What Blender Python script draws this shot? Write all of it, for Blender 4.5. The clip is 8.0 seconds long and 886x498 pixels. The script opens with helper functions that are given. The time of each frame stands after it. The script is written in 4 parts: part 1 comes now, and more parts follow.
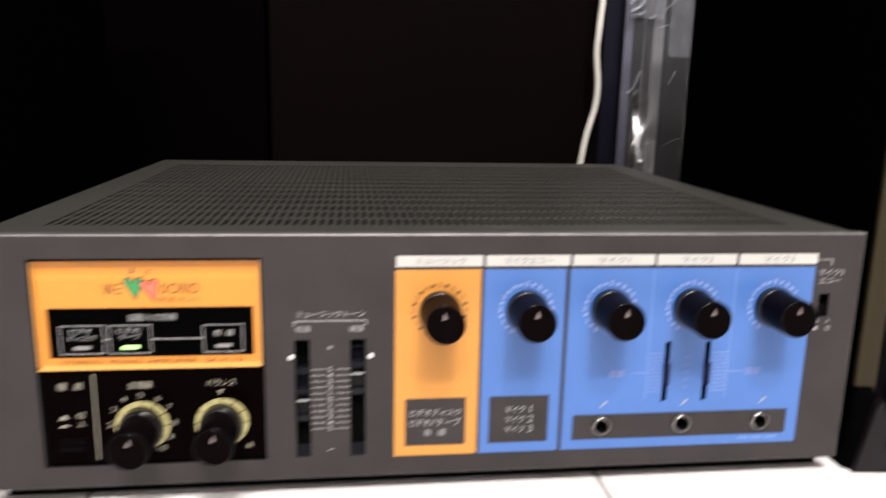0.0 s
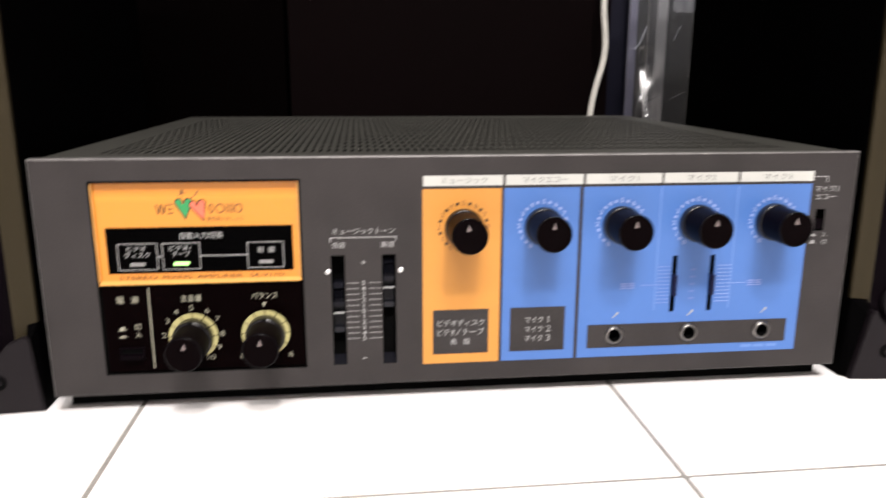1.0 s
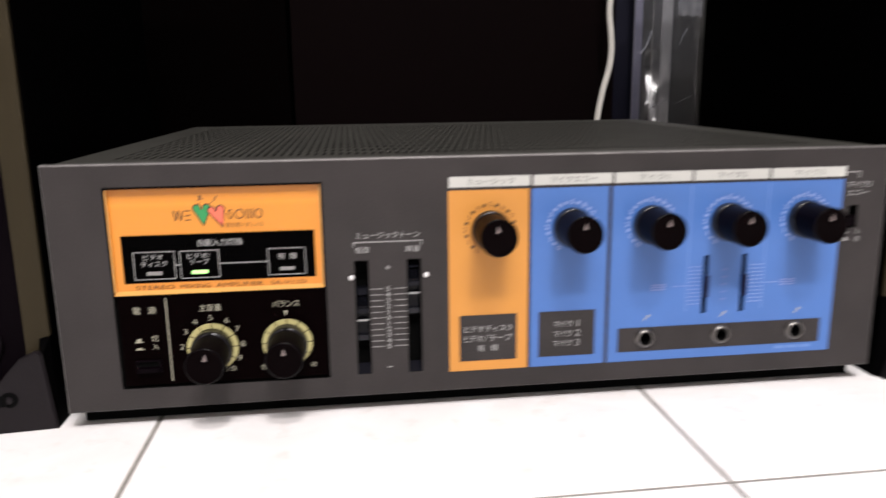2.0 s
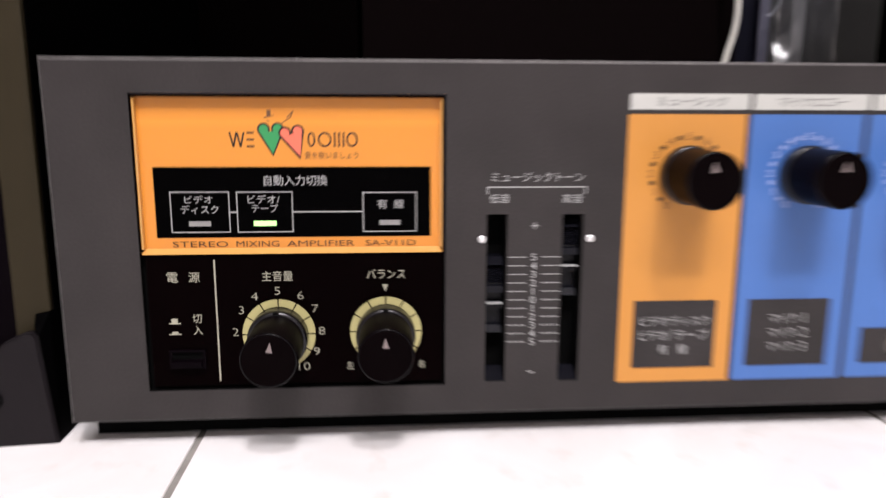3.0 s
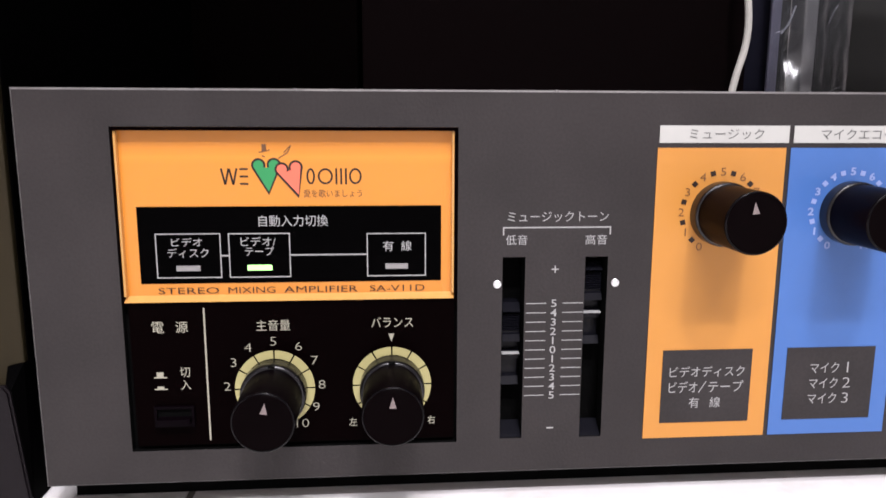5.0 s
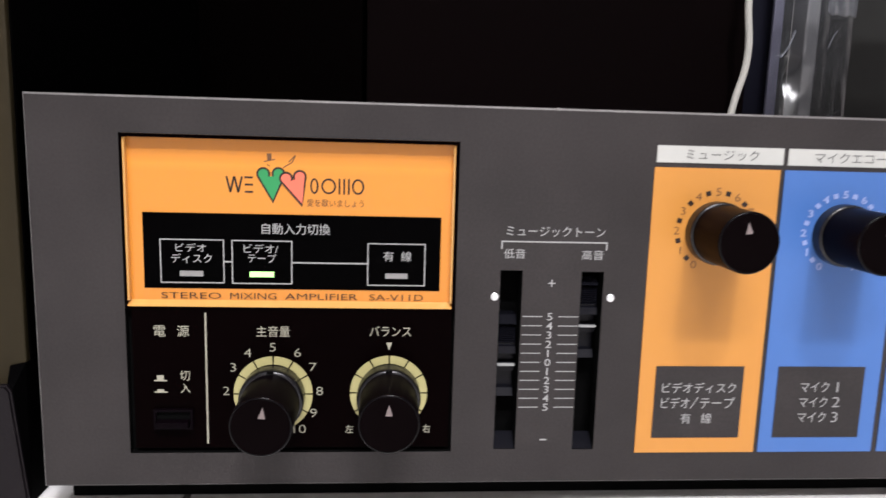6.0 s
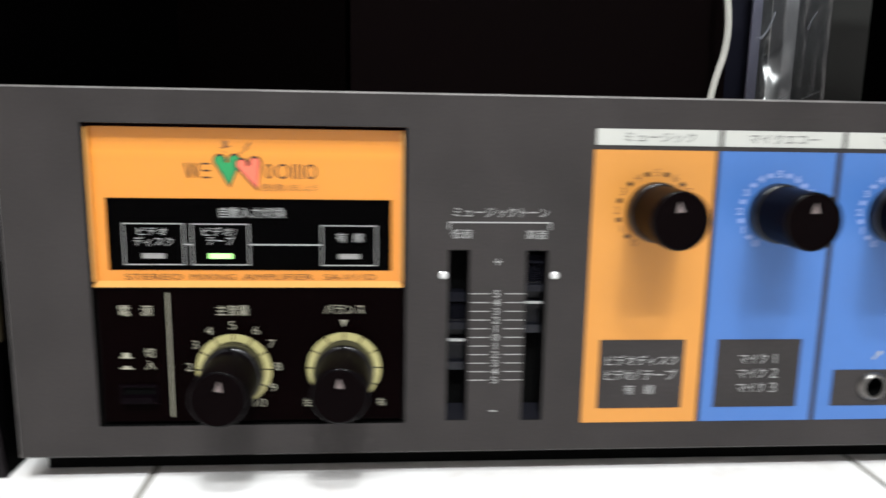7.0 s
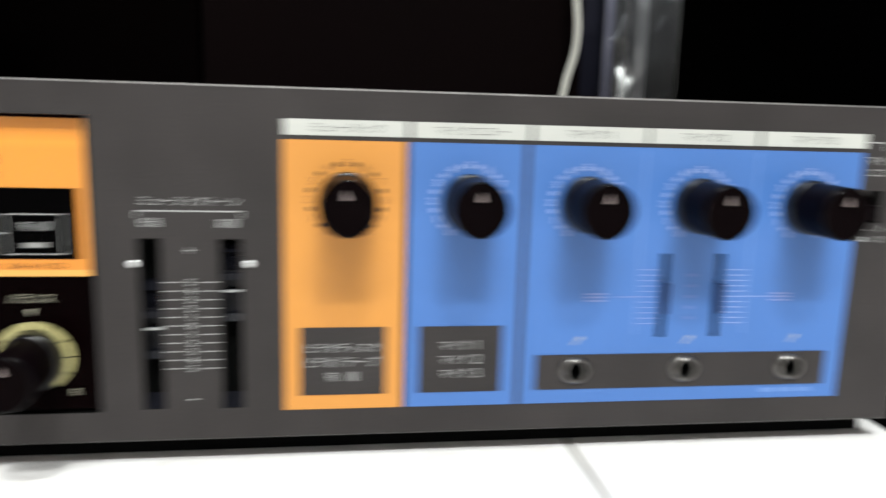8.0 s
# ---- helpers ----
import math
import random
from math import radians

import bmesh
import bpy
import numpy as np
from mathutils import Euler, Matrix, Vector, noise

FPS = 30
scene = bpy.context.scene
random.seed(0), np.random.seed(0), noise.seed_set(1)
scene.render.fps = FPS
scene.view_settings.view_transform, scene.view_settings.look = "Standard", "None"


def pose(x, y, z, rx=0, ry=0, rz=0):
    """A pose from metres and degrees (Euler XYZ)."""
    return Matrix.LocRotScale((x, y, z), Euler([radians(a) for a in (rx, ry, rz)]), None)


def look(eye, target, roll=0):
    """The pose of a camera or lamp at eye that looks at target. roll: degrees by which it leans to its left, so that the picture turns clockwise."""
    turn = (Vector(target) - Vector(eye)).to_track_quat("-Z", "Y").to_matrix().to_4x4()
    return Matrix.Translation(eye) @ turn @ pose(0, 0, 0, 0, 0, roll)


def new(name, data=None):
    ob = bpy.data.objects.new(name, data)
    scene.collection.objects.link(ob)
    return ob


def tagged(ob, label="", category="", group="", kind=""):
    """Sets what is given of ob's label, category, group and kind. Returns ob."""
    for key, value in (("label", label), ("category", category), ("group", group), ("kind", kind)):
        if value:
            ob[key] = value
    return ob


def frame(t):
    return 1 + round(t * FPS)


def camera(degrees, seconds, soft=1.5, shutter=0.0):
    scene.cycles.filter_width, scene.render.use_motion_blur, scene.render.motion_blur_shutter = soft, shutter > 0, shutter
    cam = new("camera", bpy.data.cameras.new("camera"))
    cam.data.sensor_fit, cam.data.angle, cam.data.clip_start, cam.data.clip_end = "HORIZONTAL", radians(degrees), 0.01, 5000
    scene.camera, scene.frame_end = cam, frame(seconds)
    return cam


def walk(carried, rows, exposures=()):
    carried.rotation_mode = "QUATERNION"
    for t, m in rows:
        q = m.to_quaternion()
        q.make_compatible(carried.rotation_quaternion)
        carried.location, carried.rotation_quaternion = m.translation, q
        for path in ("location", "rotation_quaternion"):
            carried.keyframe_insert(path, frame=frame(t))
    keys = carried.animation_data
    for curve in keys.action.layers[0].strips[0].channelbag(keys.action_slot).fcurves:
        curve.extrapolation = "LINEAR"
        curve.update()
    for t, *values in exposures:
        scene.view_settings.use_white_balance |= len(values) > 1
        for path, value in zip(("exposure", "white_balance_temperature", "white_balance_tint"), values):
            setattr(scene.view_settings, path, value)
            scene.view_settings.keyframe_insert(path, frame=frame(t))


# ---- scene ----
cam = camera(61.5, 8.0, shutter=1.2)
PATH = [
    (0, (0.16654, -0.33392, 0.19503), (0.4103, 1.6069, -0.2220), 1.25),
    (0.2, (0.15897, -0.34071, 0.18960), (0.3638, 1.6026, -0.2365), 0.90),
    (0.3, (0.15413, -0.34513, 0.18544), (0.3453, 1.5969, -0.2529), 1.10),
    (0.5, (0.14830, -0.35556, 0.17681), (0.3388, 1.5844, -0.2707), 1.14),
    (0.8, (0.15188, -0.36506, 0.17181), (0.3541, 1.5683, -0.2984), 0.90),
    (1, (0.15465, -0.36858, 0.17035), (0.3771, 1.5648, -0.2907), 0.16),
    (1.2, (0.15888, -0.37007, 0.17055), (0.3987, 1.5675, -0.2635), -0.11),
    (2.3, (0.12222, -0.33458, 0.15075), (0.3547, 1.6056, -0.2754), -1.07),
    (2.5, (0.11168, -0.30308, 0.13848), (0.3034, 1.6417, -0.2868), -1.01),
    (2.7, (0.10987, -0.27955, 0.12973), (0.2798, 1.6726, -0.2703), -0.93),
    (2.8, (0.10921, -0.26745, 0.12492), (0.2757, 1.6855, -0.2730), -0.52),
    (3, (0.10703, -0.24411, 0.11668), (0.2540, 1.7132, -0.2671), 0.24),
    (3.2, (0.10605, -0.22578, 0.11269), (0.2267, 1.7356, -0.2592), 0.28),
    (3.5, (0.10573, -0.22045, 0.11218), (0.2296, 1.7392, -0.2678), 0.14),
    (3.7, (0.10579, -0.21947, 0.11386), (0.2341, 1.7396, -0.2678), -0.18),
    (4, (0.10473, -0.21922, 0.11575), (0.2335, 1.7406, -0.2617), -0.13),
    (4.2, (0.10602, -0.21878, 0.11663), (0.2410, 1.7430, -0.2486), 0.07),
    (4.4, (0.10736, -0.21892, 0.11683), (0.2481, 1.7445, -0.2371), -0.11),
    (4.5, (0.10748, -0.21926, 0.11625), (0.2454, 1.7461, -0.2280), -0.12),
    (4.7, (0.10607, -0.21981, 0.12011), (0.2538, 1.7430, -0.2340), 0.02),
    (5.8, (0.10339, -0.22338, 0.12454), (0.2534, 1.7409, -0.2208), 0.55),
    (5.9, (0.10339, -0.22338, 0.12454), (0.2489, 1.7409, -0.2193), 1.05),
    (6, (0.10375, -0.22508, 0.12298), (0.2623, 1.7434, -0.1934), 1.67),
    (6.1, (0.10470, -0.22550, 0.12449), (0.2655, 1.7408, -0.1948), 1.62),
    (6.2, (0.10565, -0.22592, 0.12599), (0.2716, 1.7382, -0.2126), 1.58),
    (6.4, (0.10775, -0.22795, 0.12358), (0.2608, 1.7357, -0.2239), 1.48),
    (6.5, (0.10841, -0.22975, 0.12188), (0.2721, 1.7332, -0.2244), 1.31),
    (6.6, (0.10926, -0.23139, 0.12151), (0.2875, 1.7302, -0.2257), 1.15),
    (6.8, (0.11253, -0.23477, 0.12131), (0.2648, 1.7269, -0.2371), 1.00),
    (7, (0.12022, -0.23733, 0.12400), (0.2681, 1.7248, -0.2338), 1.02),
    (7.2, (0.13699, -0.24123, 0.12214), (0.2658, 1.7235, -0.2289), 1.53),
    (7.5, (0.16215, -0.24284, 0.12249), (0.3327, 1.7165, -0.2407), 1.43),
    (7.8, (0.18536, -0.24777, 0.12249), (0.4242, 1.7053, -0.2362), 1.96),
    (8, (0.20466, -0.24996, 0.12251), (0.4838, 1.6988, -0.2302), 1.65),
]
STOPS = [(0, -0.14, 6500, 14), (1.2, -0.18, 6500, 13), (2.3, -0.56, 6350, 16), (3, -0.54, 6300, 18), (3.5, -0.44, 6200, 18), (4.7, -0.40, 6100, 19), (5.8, -0.44, 6100, 15), (6.6, -0.42, 6050, 9), (7.2, -0.38, 6000, 4), (8, -0.33, 6100, 3)]
walk(cam, [(t, look(eye, target, roll)) for t, eye, target, roll in PATH], STOPS)

# ---- world, lamps and exposure ----
world = bpy.data.worlds.new("room_world")
scene.world = world
world.use_nodes = True
world.node_tree.nodes["Background"].inputs[0].default_value = (0.9, 0.92, 1.0, 1)
world.node_tree.nodes["Background"].inputs[1].default_value = 0.005
LAMPS, LAMP_Z = ((0.20, -2.00, 1.75, 0.12, 164.0), (0.33, -1.50, 0.24, 0.16, 66.0)), 2.52
for lx, ly, long, wide, watts in LAMPS:
    data = bpy.data.lights.new("ceiling_lamp", "AREA")
    data.shape, data.size, data.size_y, data.energy, data.color = "RECTANGLE", long, wide, watts, (1.0, 0.97, 0.93)
    lamp = new("ceiling_lamp", data)
    lamp.matrix_world = pose(lx, ly, LAMP_Z - 0.004)


# ---- materials ----
def material(name, colour, rough=0.5, metal=0.0, grain=0.0, grain_size=60.0, wear=0.0, wear_size=8.0, bump=0.0, coat=0.0, emit=0.0, stretch=(1, 1, 1), spec=0.5):
    """A paint or plastic with fine grain and broad stains, in the object's own metres."""
    mat = bpy.data.materials.new(name)
    mat.use_nodes = True
    n, l = mat.node_tree.nodes, mat.node_tree.links
    p = n["Principled BSDF"]
    p.inputs["Roughness"].default_value, p.inputs["Metallic"].default_value = rough, metal
    p.inputs["Specular IOR Level"].default_value = spec
    p.inputs["Coat Weight"].default_value = coat
    p.inputs["Base Color"].default_value = (*colour, 1)
    if emit:
        p.inputs["Emission Color"].default_value, p.inputs["Emission Strength"].default_value = (*colour, 1), emit
    if grain or wear or bump:
        pos = n.new("ShaderNodeTexCoord")
        mp = n.new("ShaderNodeMapping")
        mp.inputs["Scale"].default_value = stretch
        l.new(pos.outputs["Object"], mp.inputs["Vector"])
        fine, broad = n.new("ShaderNodeTexNoise"), n.new("ShaderNodeTexNoise")
        fine.inputs["Scale"].default_value, fine.inputs["Detail"].default_value = grain_size, 4
        broad.inputs["Scale"].default_value, broad.inputs["Detail"].default_value = wear_size, 5
        l.new(mp.outputs[0], fine.inputs["Vector"]), l.new(pos.outputs["Object"], broad.inputs["Vector"])
        value = n.new("ShaderNodeMath")
        value.operation, value.inputs[1].default_value, value.inputs[2].default_value = "MULTIPLY_ADD", 2 * grain, 1 - grain
        l.new(fine.outputs[0], value.inputs[0])
        more = n.new("ShaderNodeMath")
        more.operation, more.inputs[1].default_value, more.inputs[2].default_value = "MULTIPLY_ADD", 2 * wear, 1 - wear
        l.new(broad.outputs[0], more.inputs[0])
        both = n.new("ShaderNodeMath")
        both.operation = "MULTIPLY"
        l.new(value.outputs[0], both.inputs[0]), l.new(more.outputs[0], both.inputs[1])
        tint = n.new("ShaderNodeVectorMath")
        tint.operation, tint.inputs[0].default_value = "SCALE", colour
        l.new(both.outputs[0], tint.inputs["Scale"]), l.new(tint.outputs[0], p.inputs["Base Color"])
        rg = n.new("ShaderNodeMath")
        rg.operation, rg.inputs[1].default_value, rg.inputs[2].default_value = "MULTIPLY_ADD", 0.3 * rough, 0.85 * rough
        l.new(broad.outputs[0], rg.inputs[0]), l.new(rg.outputs[0], p.inputs["Roughness"])
        if bump:
            b = n.new("ShaderNodeBump")
            b.inputs["Strength"].default_value, b.inputs["Distance"].default_value = bump, 0.0004
            l.new(fine.outputs[0], b.inputs["Height"]), l.new(b.outputs[0], p.inputs["Normal"])
    return mat


M = {}
M["panel"] = material("grey_satin_paint", (0.0266, 0.0230, 0.0226), 0.45, 0.0, 0.3, 1100, 0.5, 30, 0.15, spec=0.25)
M["edge"] = material("bare_aluminium_edge", (0.30, 0.285, 0.28), 0.4, 0.8, 0.15, 700, 0.35, 60)
M["cover"] = material("grey_steel_cover", (0.042, 0.041, 0.0355), 0.5, 0.0, 0.10, 700, 0.22, 14, 0.1, spec=0.3)
# near-black colour stands in for the shade inside case, slots and bores
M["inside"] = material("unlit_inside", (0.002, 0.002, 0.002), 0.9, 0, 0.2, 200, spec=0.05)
M["black_gloss"] = material("black_acrylic", (0.0015, 0.0005, 0.0006), 0.16, 0.0, 0.05, 300, 0.1, 12, spec=0.008)
M["black_matt"] = material("black_display", (0.0006, 0.0005, 0.0006), 0.3, 0.0, 0.05, 300, spec=0.01)
M["knob"] = material("black_knob_plastic", (0.0022, 0.0011, 0.0019), 0.34, 0.0, 0.1, 500, 0.1, 30, spec=0.024)
M["collar"] = material("polished_black_collar", (0.0025, 0.002, 0.003), 0.28, 0.0, 0.1, 500, spec=0.5)
M["rim"] = material("polished_black_rim", (0.0022, 0.0016, 0.0022), 0.15, 0.0, 0.1, 500, spec=0.12)
M["knob_face"] = material("dark_knob_face", (0.0017, 0.0007, 0.0009), 0.3, 0.0, 0.1, 500, 0.1, 30, spec=0.02)
M["slider"] = material("blue_black_slider", (0.0048, 0.0048, 0.0072), 0.25, 0, 0.1, 400, spec=0.16)
M["orange"] = material("orange_print", (0.53, 0.226, 0.038), 0.45, 0.0, 0.02, 300, 0.03, 16)
M["ledge"] = material("pale_amber_acrylic", (0.60, 0.31, 0.085), 0.09, 0.0, 0.05, 400, 0.1, 40)
M["blue"] = material("blue_print", (0.053, 0.141, 0.40), 0.42, 0.0, 0.03, 300, 0.07, 22)
M["blue_pale"] = material("pale_blue_print", (0.105, 0.205, 0.48), 0.45)
M["blue_dark"] = material("dark_blue_print", (0.012, 0.016, 0.085), 0.45)
M["white"] = material("white_print", (0.34, 0.34, 0.335), 0.5)
M["pink_print"] = material("pink_lilac_print", (0.21, 0.26, 0.53), 0.5)
M["pink_dim"] = material("faint_pink_print", (0.105, 0.17, 0.43), 0.5)
M["lever"] = material("navy_lever", (0.005, 0.005, 0.024), 0.35, 0, 0.1, 400, spec=0.12)
M["lilac"] = material("pale_lilac_print", (0.42, 0.46, 0.66), 0.5)
M["lilac_soft"] = material("soft_lilac_print", (0.26, 0.325, 0.585), 0.5)
M["board_edge"] = material("grey_edge_highlight", (0.13, 0.12, 0.12), 0.5, 0.0, 0.15, 300, 0.15, 20)
M["strip"] = material("off_white_strip", (0.46, 0.46, 0.43), 0.45, 0, 0.03, 300, 0.05, 30)
M["ink"] = material("dark_grey_ink", (0.08, 0.08, 0.08), 0.5)
M["brown_ink"] = material("brown_ink", (0.014, 0.005, 0.002), 0.5)
M["grey_ink"] = material("soft_brown_ink", (0.13, 0.055, 0.020), 0.5)
M["cream"] = material("cream_scale_ring", (0.41, 0.37, 0.16), 0.45, 0, 0.02, 300)
M["gold"] = material("cream_lettering", (0.34, 0.325, 0.25), 0.5)
M["heart_green"] = material("green_print", (0.022, 0.25, 0.075), 0.45)
M["heart_red"] = material("salmon_print", (0.76, 0.15, 0.085), 0.45)
M["led_off"] = material("unlit_indicator", (0.24, 0.235, 0.23), 0.3)
M["led_on"] = material("lit_green_indicator", (0.50, 1.0, 0.30), 0.3, emit=1.0)
M["chrome"] = material("bright_nickel", (0.85, 0.85, 0.85), 0.3, 0.6, 0.03, 400)
M["pointer"] = material("dull_pink_white_mark", (0.19, 0.15, 0.145), 0.5)
M["jack"] = material("dull_nickel_jack", (0.20, 0.19, 0.18), 0.32, 1.0, 0.1, 500, 0.15, 60)
M["wood"] = material("olive_brown_vinyl", (0.0235, 0.0178, 0.0083), 0.5, 0.0, 0.16, 220, 0.14, 9, 0.15, stretch=(1, 1, 0.06), spec=0.15)
# near-black vinyl that carries the shade of cabinet and guard sides as colour
M["vinyl_dark"] = material("shade_black_vinyl", (0.0007, 0.0006, 0.0007), 0.7, 0.0, 0.2, 240, 0.2, 7, 0.2, spec=0.01)
M["baffle"] = material("black_baffle", (0.0020, 0.0010, 0.0018), 0.55, 0.0, 0.2, 400, 0.15, 14, 0.2, spec=0.025)
M["cone"] = material("grey_paper_cone", (0.0065, 0.0060, 0.0095), 0.7, 0.0, 0.2, 300, 0.12, 20, 0.3)
M["rubber"] = material("black_rubber", (0.014, 0.014, 0.015), 0.5, 0.0, 0.1, 300)
M["guard"] = material("black_corner_plastic", (0.0052, 0.0034, 0.0046), 0.45, 0.0, 0.15, 500, 0.12, 25, 0.25, spec=0.2)
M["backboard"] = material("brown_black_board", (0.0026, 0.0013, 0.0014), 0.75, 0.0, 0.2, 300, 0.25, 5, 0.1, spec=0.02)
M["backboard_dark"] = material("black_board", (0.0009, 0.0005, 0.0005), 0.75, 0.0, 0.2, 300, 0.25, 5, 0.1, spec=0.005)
M["cable"] = material("cream_cable_sheath", (0.66, 0.64, 0.58), 0.45, 0.0, 0.05, 200, 0.12, 20)
M["steel"] = material("galvanised_steel", (0.17, 0.165, 0.23), 0.45, 0.3, 0.1, 200, 0.2, 15)
M["steel_light"] = material("light_steel_rib", (0.27, 0.265, 0.27), 0.4, 0.2, 0.1, 200, 0.2, 15)
M["navy"] = material("navy_black_paint", (0.0035, 0.0035, 0.010), 0.5, 0.0, 0.2, 200, 0.3, 12, spec=0.2)
M["post_dark"] = material("dark_post_panel", (0.0068, 0.0066, 0.0052), 0.6, 0.0, 0.2, 120, 0.3, 14)
M["grout"] = material("grey_grout", (0.25, 0.235, 0.215), 0.85, 0.0, 0.25, 400, 0.55, 40, 0.3)
M["wall"] = material("pale_grey_wall_paint", (0.25, 0.235, 0.23), 0.8, 0.0, 0.05, 80, 0.06, 3, 0.1)
M["ceiling"] = material("white_ceiling_paint", (0.62, 0.61, 0.60), 0.85, 0.0, 0.04, 80, 0.05, 3)
M["lamp_frame"] = material("white_lamp_frame", (0.75, 0.75, 0.74), 0.4)
M["diffuser"] = material("lamp_diffuser", (1.0, 0.97, 0.93), 0.5, emit=8.0)


def tile_material():
    """Glazed off-white floor tile with faint marbling and grime; each tile a little different."""
    mat = bpy.data.materials.new("off_white_floor_tile")
    mat.use_nodes = True
    n, l = mat.node_tree.nodes, mat.node_tree.links
    p = n["Principled BSDF"]
    pos, info = n.new("ShaderNodeTexCoord"), n.new("ShaderNodeObjectInfo")
    shift = n.new("ShaderNodeVectorMath")
    shift.operation = "MULTIPLY_ADD"
    shift.inputs[1].default_value = (1, 1, 1)
    comb = n.new("ShaderNodeCombineXYZ")
    mul = n.new("ShaderNodeMath")
    mul.operation, mul.inputs[1].default_value = "MULTIPLY", 37.0
    l.new(info.outputs["Random"], mul.inputs[0]), l.new(mul.outputs[0], comb.inputs[2])
    l.new(pos.outputs["Object"], shift.inputs[0]), l.new(comb.outputs[0], shift.inputs[2])
    vein, dirt = n.new("ShaderNodeTexNoise"), n.new("ShaderNodeTexNoise")
    vein.inputs["Scale"].default_value, vein.inputs["Detail"].default_value, vein.inputs["Distortion"].default_value = 22, 6, 0.8
    dirt.inputs["Scale"].default_value, dirt.inputs["Detail"].default_value = 70, 5
    l.new(shift.outputs[0], vein.inputs["Vector"]), l.new(shift.outputs[0], dirt.inputs["Vector"])
    ramp = n.new("ShaderNodeValToRGB")
    ramp.color_ramp.elements[0].position, ramp.color_ramp.elements[0].color = 0.3, (0.85, 0.815, 0.80, 1)
    ramp.color_ramp.elements[1].position, ramp.color_ramp.elements[1].color = 0.62, (0.92, 0.90, 0.89, 1)
    l.new(vein.outputs[0], ramp.inputs[0])
    spots = n.new("ShaderNodeValToRGB")
    spots.color_ramp.elements[0].position, spots.color_ramp.elements[0].color = 0.25, (0.9, 0.88, 0.86, 1)
    spots.color_ramp.elements[1].position, spots.color_ramp.elements[1].color = 0.42, (1, 1, 1, 1)
    l.new(dirt.outputs[0], spots.inputs[0])
    mix = n.new("ShaderNodeMix")
    mix.data_type, mix.blend_type, mix.inputs[0].default_value = "RGBA", "MULTIPLY", 1.0
    l.new(ramp.outputs[0], mix.inputs[6]), l.new(spots.outputs[0], mix.inputs[7])
    l.new(mix.outputs[2], p.inputs["Base Color"])
    p.inputs["Roughness"].default_value = 0.32
    bump = n.new("ShaderNodeBump")
    bump.inputs["Strength"].default_value, bump.inputs["Distance"].default_value = 0.15, 0.0006
    l.new(vein.outputs[0], bump.inputs["Height"]), l.new(bump.outputs[0], p.inputs["Normal"])
    return mat


def film_material(name="clear_plastic_film", milk=0.05, shine=0.13):
    """Thin clear plastic film: see-through, with a glossy skin."""
    mat = bpy.data.materials.new(name)
    mat.use_nodes = True
    n, l = mat.node_tree.nodes, mat.node_tree.links
    n.remove(n["Principled BSDF"])
    clear, gloss, milky = n.new("ShaderNodeBsdfTransparent"), n.new("ShaderNodeBsdfGlossy"), n.new("ShaderNodeBsdfDiffuse")
    clear.inputs[0].default_value = (0.93, 0.94, 0.95, 1)
    gloss.inputs["Color"].default_value, gloss.inputs["Roughness"].default_value = (1, 1, 1, 1), 0.26
    milky.inputs["Color"].default_value = (0.55, 0.57, 0.65, 1)
    a, b = n.new("ShaderNodeMixShader"), n.new("ShaderNodeMixShader")
    a.inputs[0].default_value, b.inputs[0].default_value = milk, shine
    l.new(clear.outputs[0], a.inputs[1]), l.new(milky.outputs[0], a.inputs[2])
    l.new(a.outputs[0], b.inputs[1]), l.new(gloss.outputs[0], b.inputs[2])
    l.new(b.outputs[0], n["Material Output"].inputs["Surface"])
    return mat


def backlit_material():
    """Backlit orange acrylic; its emission by height paints the upper lip's shade and a bright streak."""
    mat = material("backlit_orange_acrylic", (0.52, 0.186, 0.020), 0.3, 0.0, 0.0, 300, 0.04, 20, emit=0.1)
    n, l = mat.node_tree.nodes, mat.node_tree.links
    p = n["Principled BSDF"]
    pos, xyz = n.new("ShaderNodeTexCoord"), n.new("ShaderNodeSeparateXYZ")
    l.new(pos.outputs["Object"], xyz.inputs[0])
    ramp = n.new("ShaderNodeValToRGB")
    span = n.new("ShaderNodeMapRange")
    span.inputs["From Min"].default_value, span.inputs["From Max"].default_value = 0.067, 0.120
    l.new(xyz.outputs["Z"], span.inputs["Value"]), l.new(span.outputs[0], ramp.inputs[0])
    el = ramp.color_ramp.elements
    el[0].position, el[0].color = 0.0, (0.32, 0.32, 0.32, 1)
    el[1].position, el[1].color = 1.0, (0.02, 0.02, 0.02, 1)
    # low values near 1.0 paint the band shaded by the opening's upper lip
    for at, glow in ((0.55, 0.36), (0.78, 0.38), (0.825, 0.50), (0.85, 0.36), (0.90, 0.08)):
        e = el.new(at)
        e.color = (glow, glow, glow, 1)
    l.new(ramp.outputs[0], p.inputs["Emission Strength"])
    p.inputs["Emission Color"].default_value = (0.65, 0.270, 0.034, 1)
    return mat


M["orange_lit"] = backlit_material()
M["tile"] = tile_material()
M["film"] = film_material()
M["film_layer"] = film_material("doubled_plastic_film", 0.15, 0.28)
M["film_fold"] = film_material("bunched_film_glint", 0.32, 0.25)


# ---- builders ----
def link(name, bm, mat, parent=None, label="", smooth=False):
    me = bpy.data.meshes.new(name)
    bm.to_mesh(me)
    bm.free()
    for m in (mat if isinstance(mat, (list, tuple)) else [mat]):
        me.materials.append(M[m])
    if smooth:
        me.polygons.foreach_set("use_smooth", [True] * len(me.polygons))
        me.set_sharp_from_angle(angle=radians(35))
    ob = new(name, me)
    if parent:
        ob.parent = parent
    return tagged(ob, label)


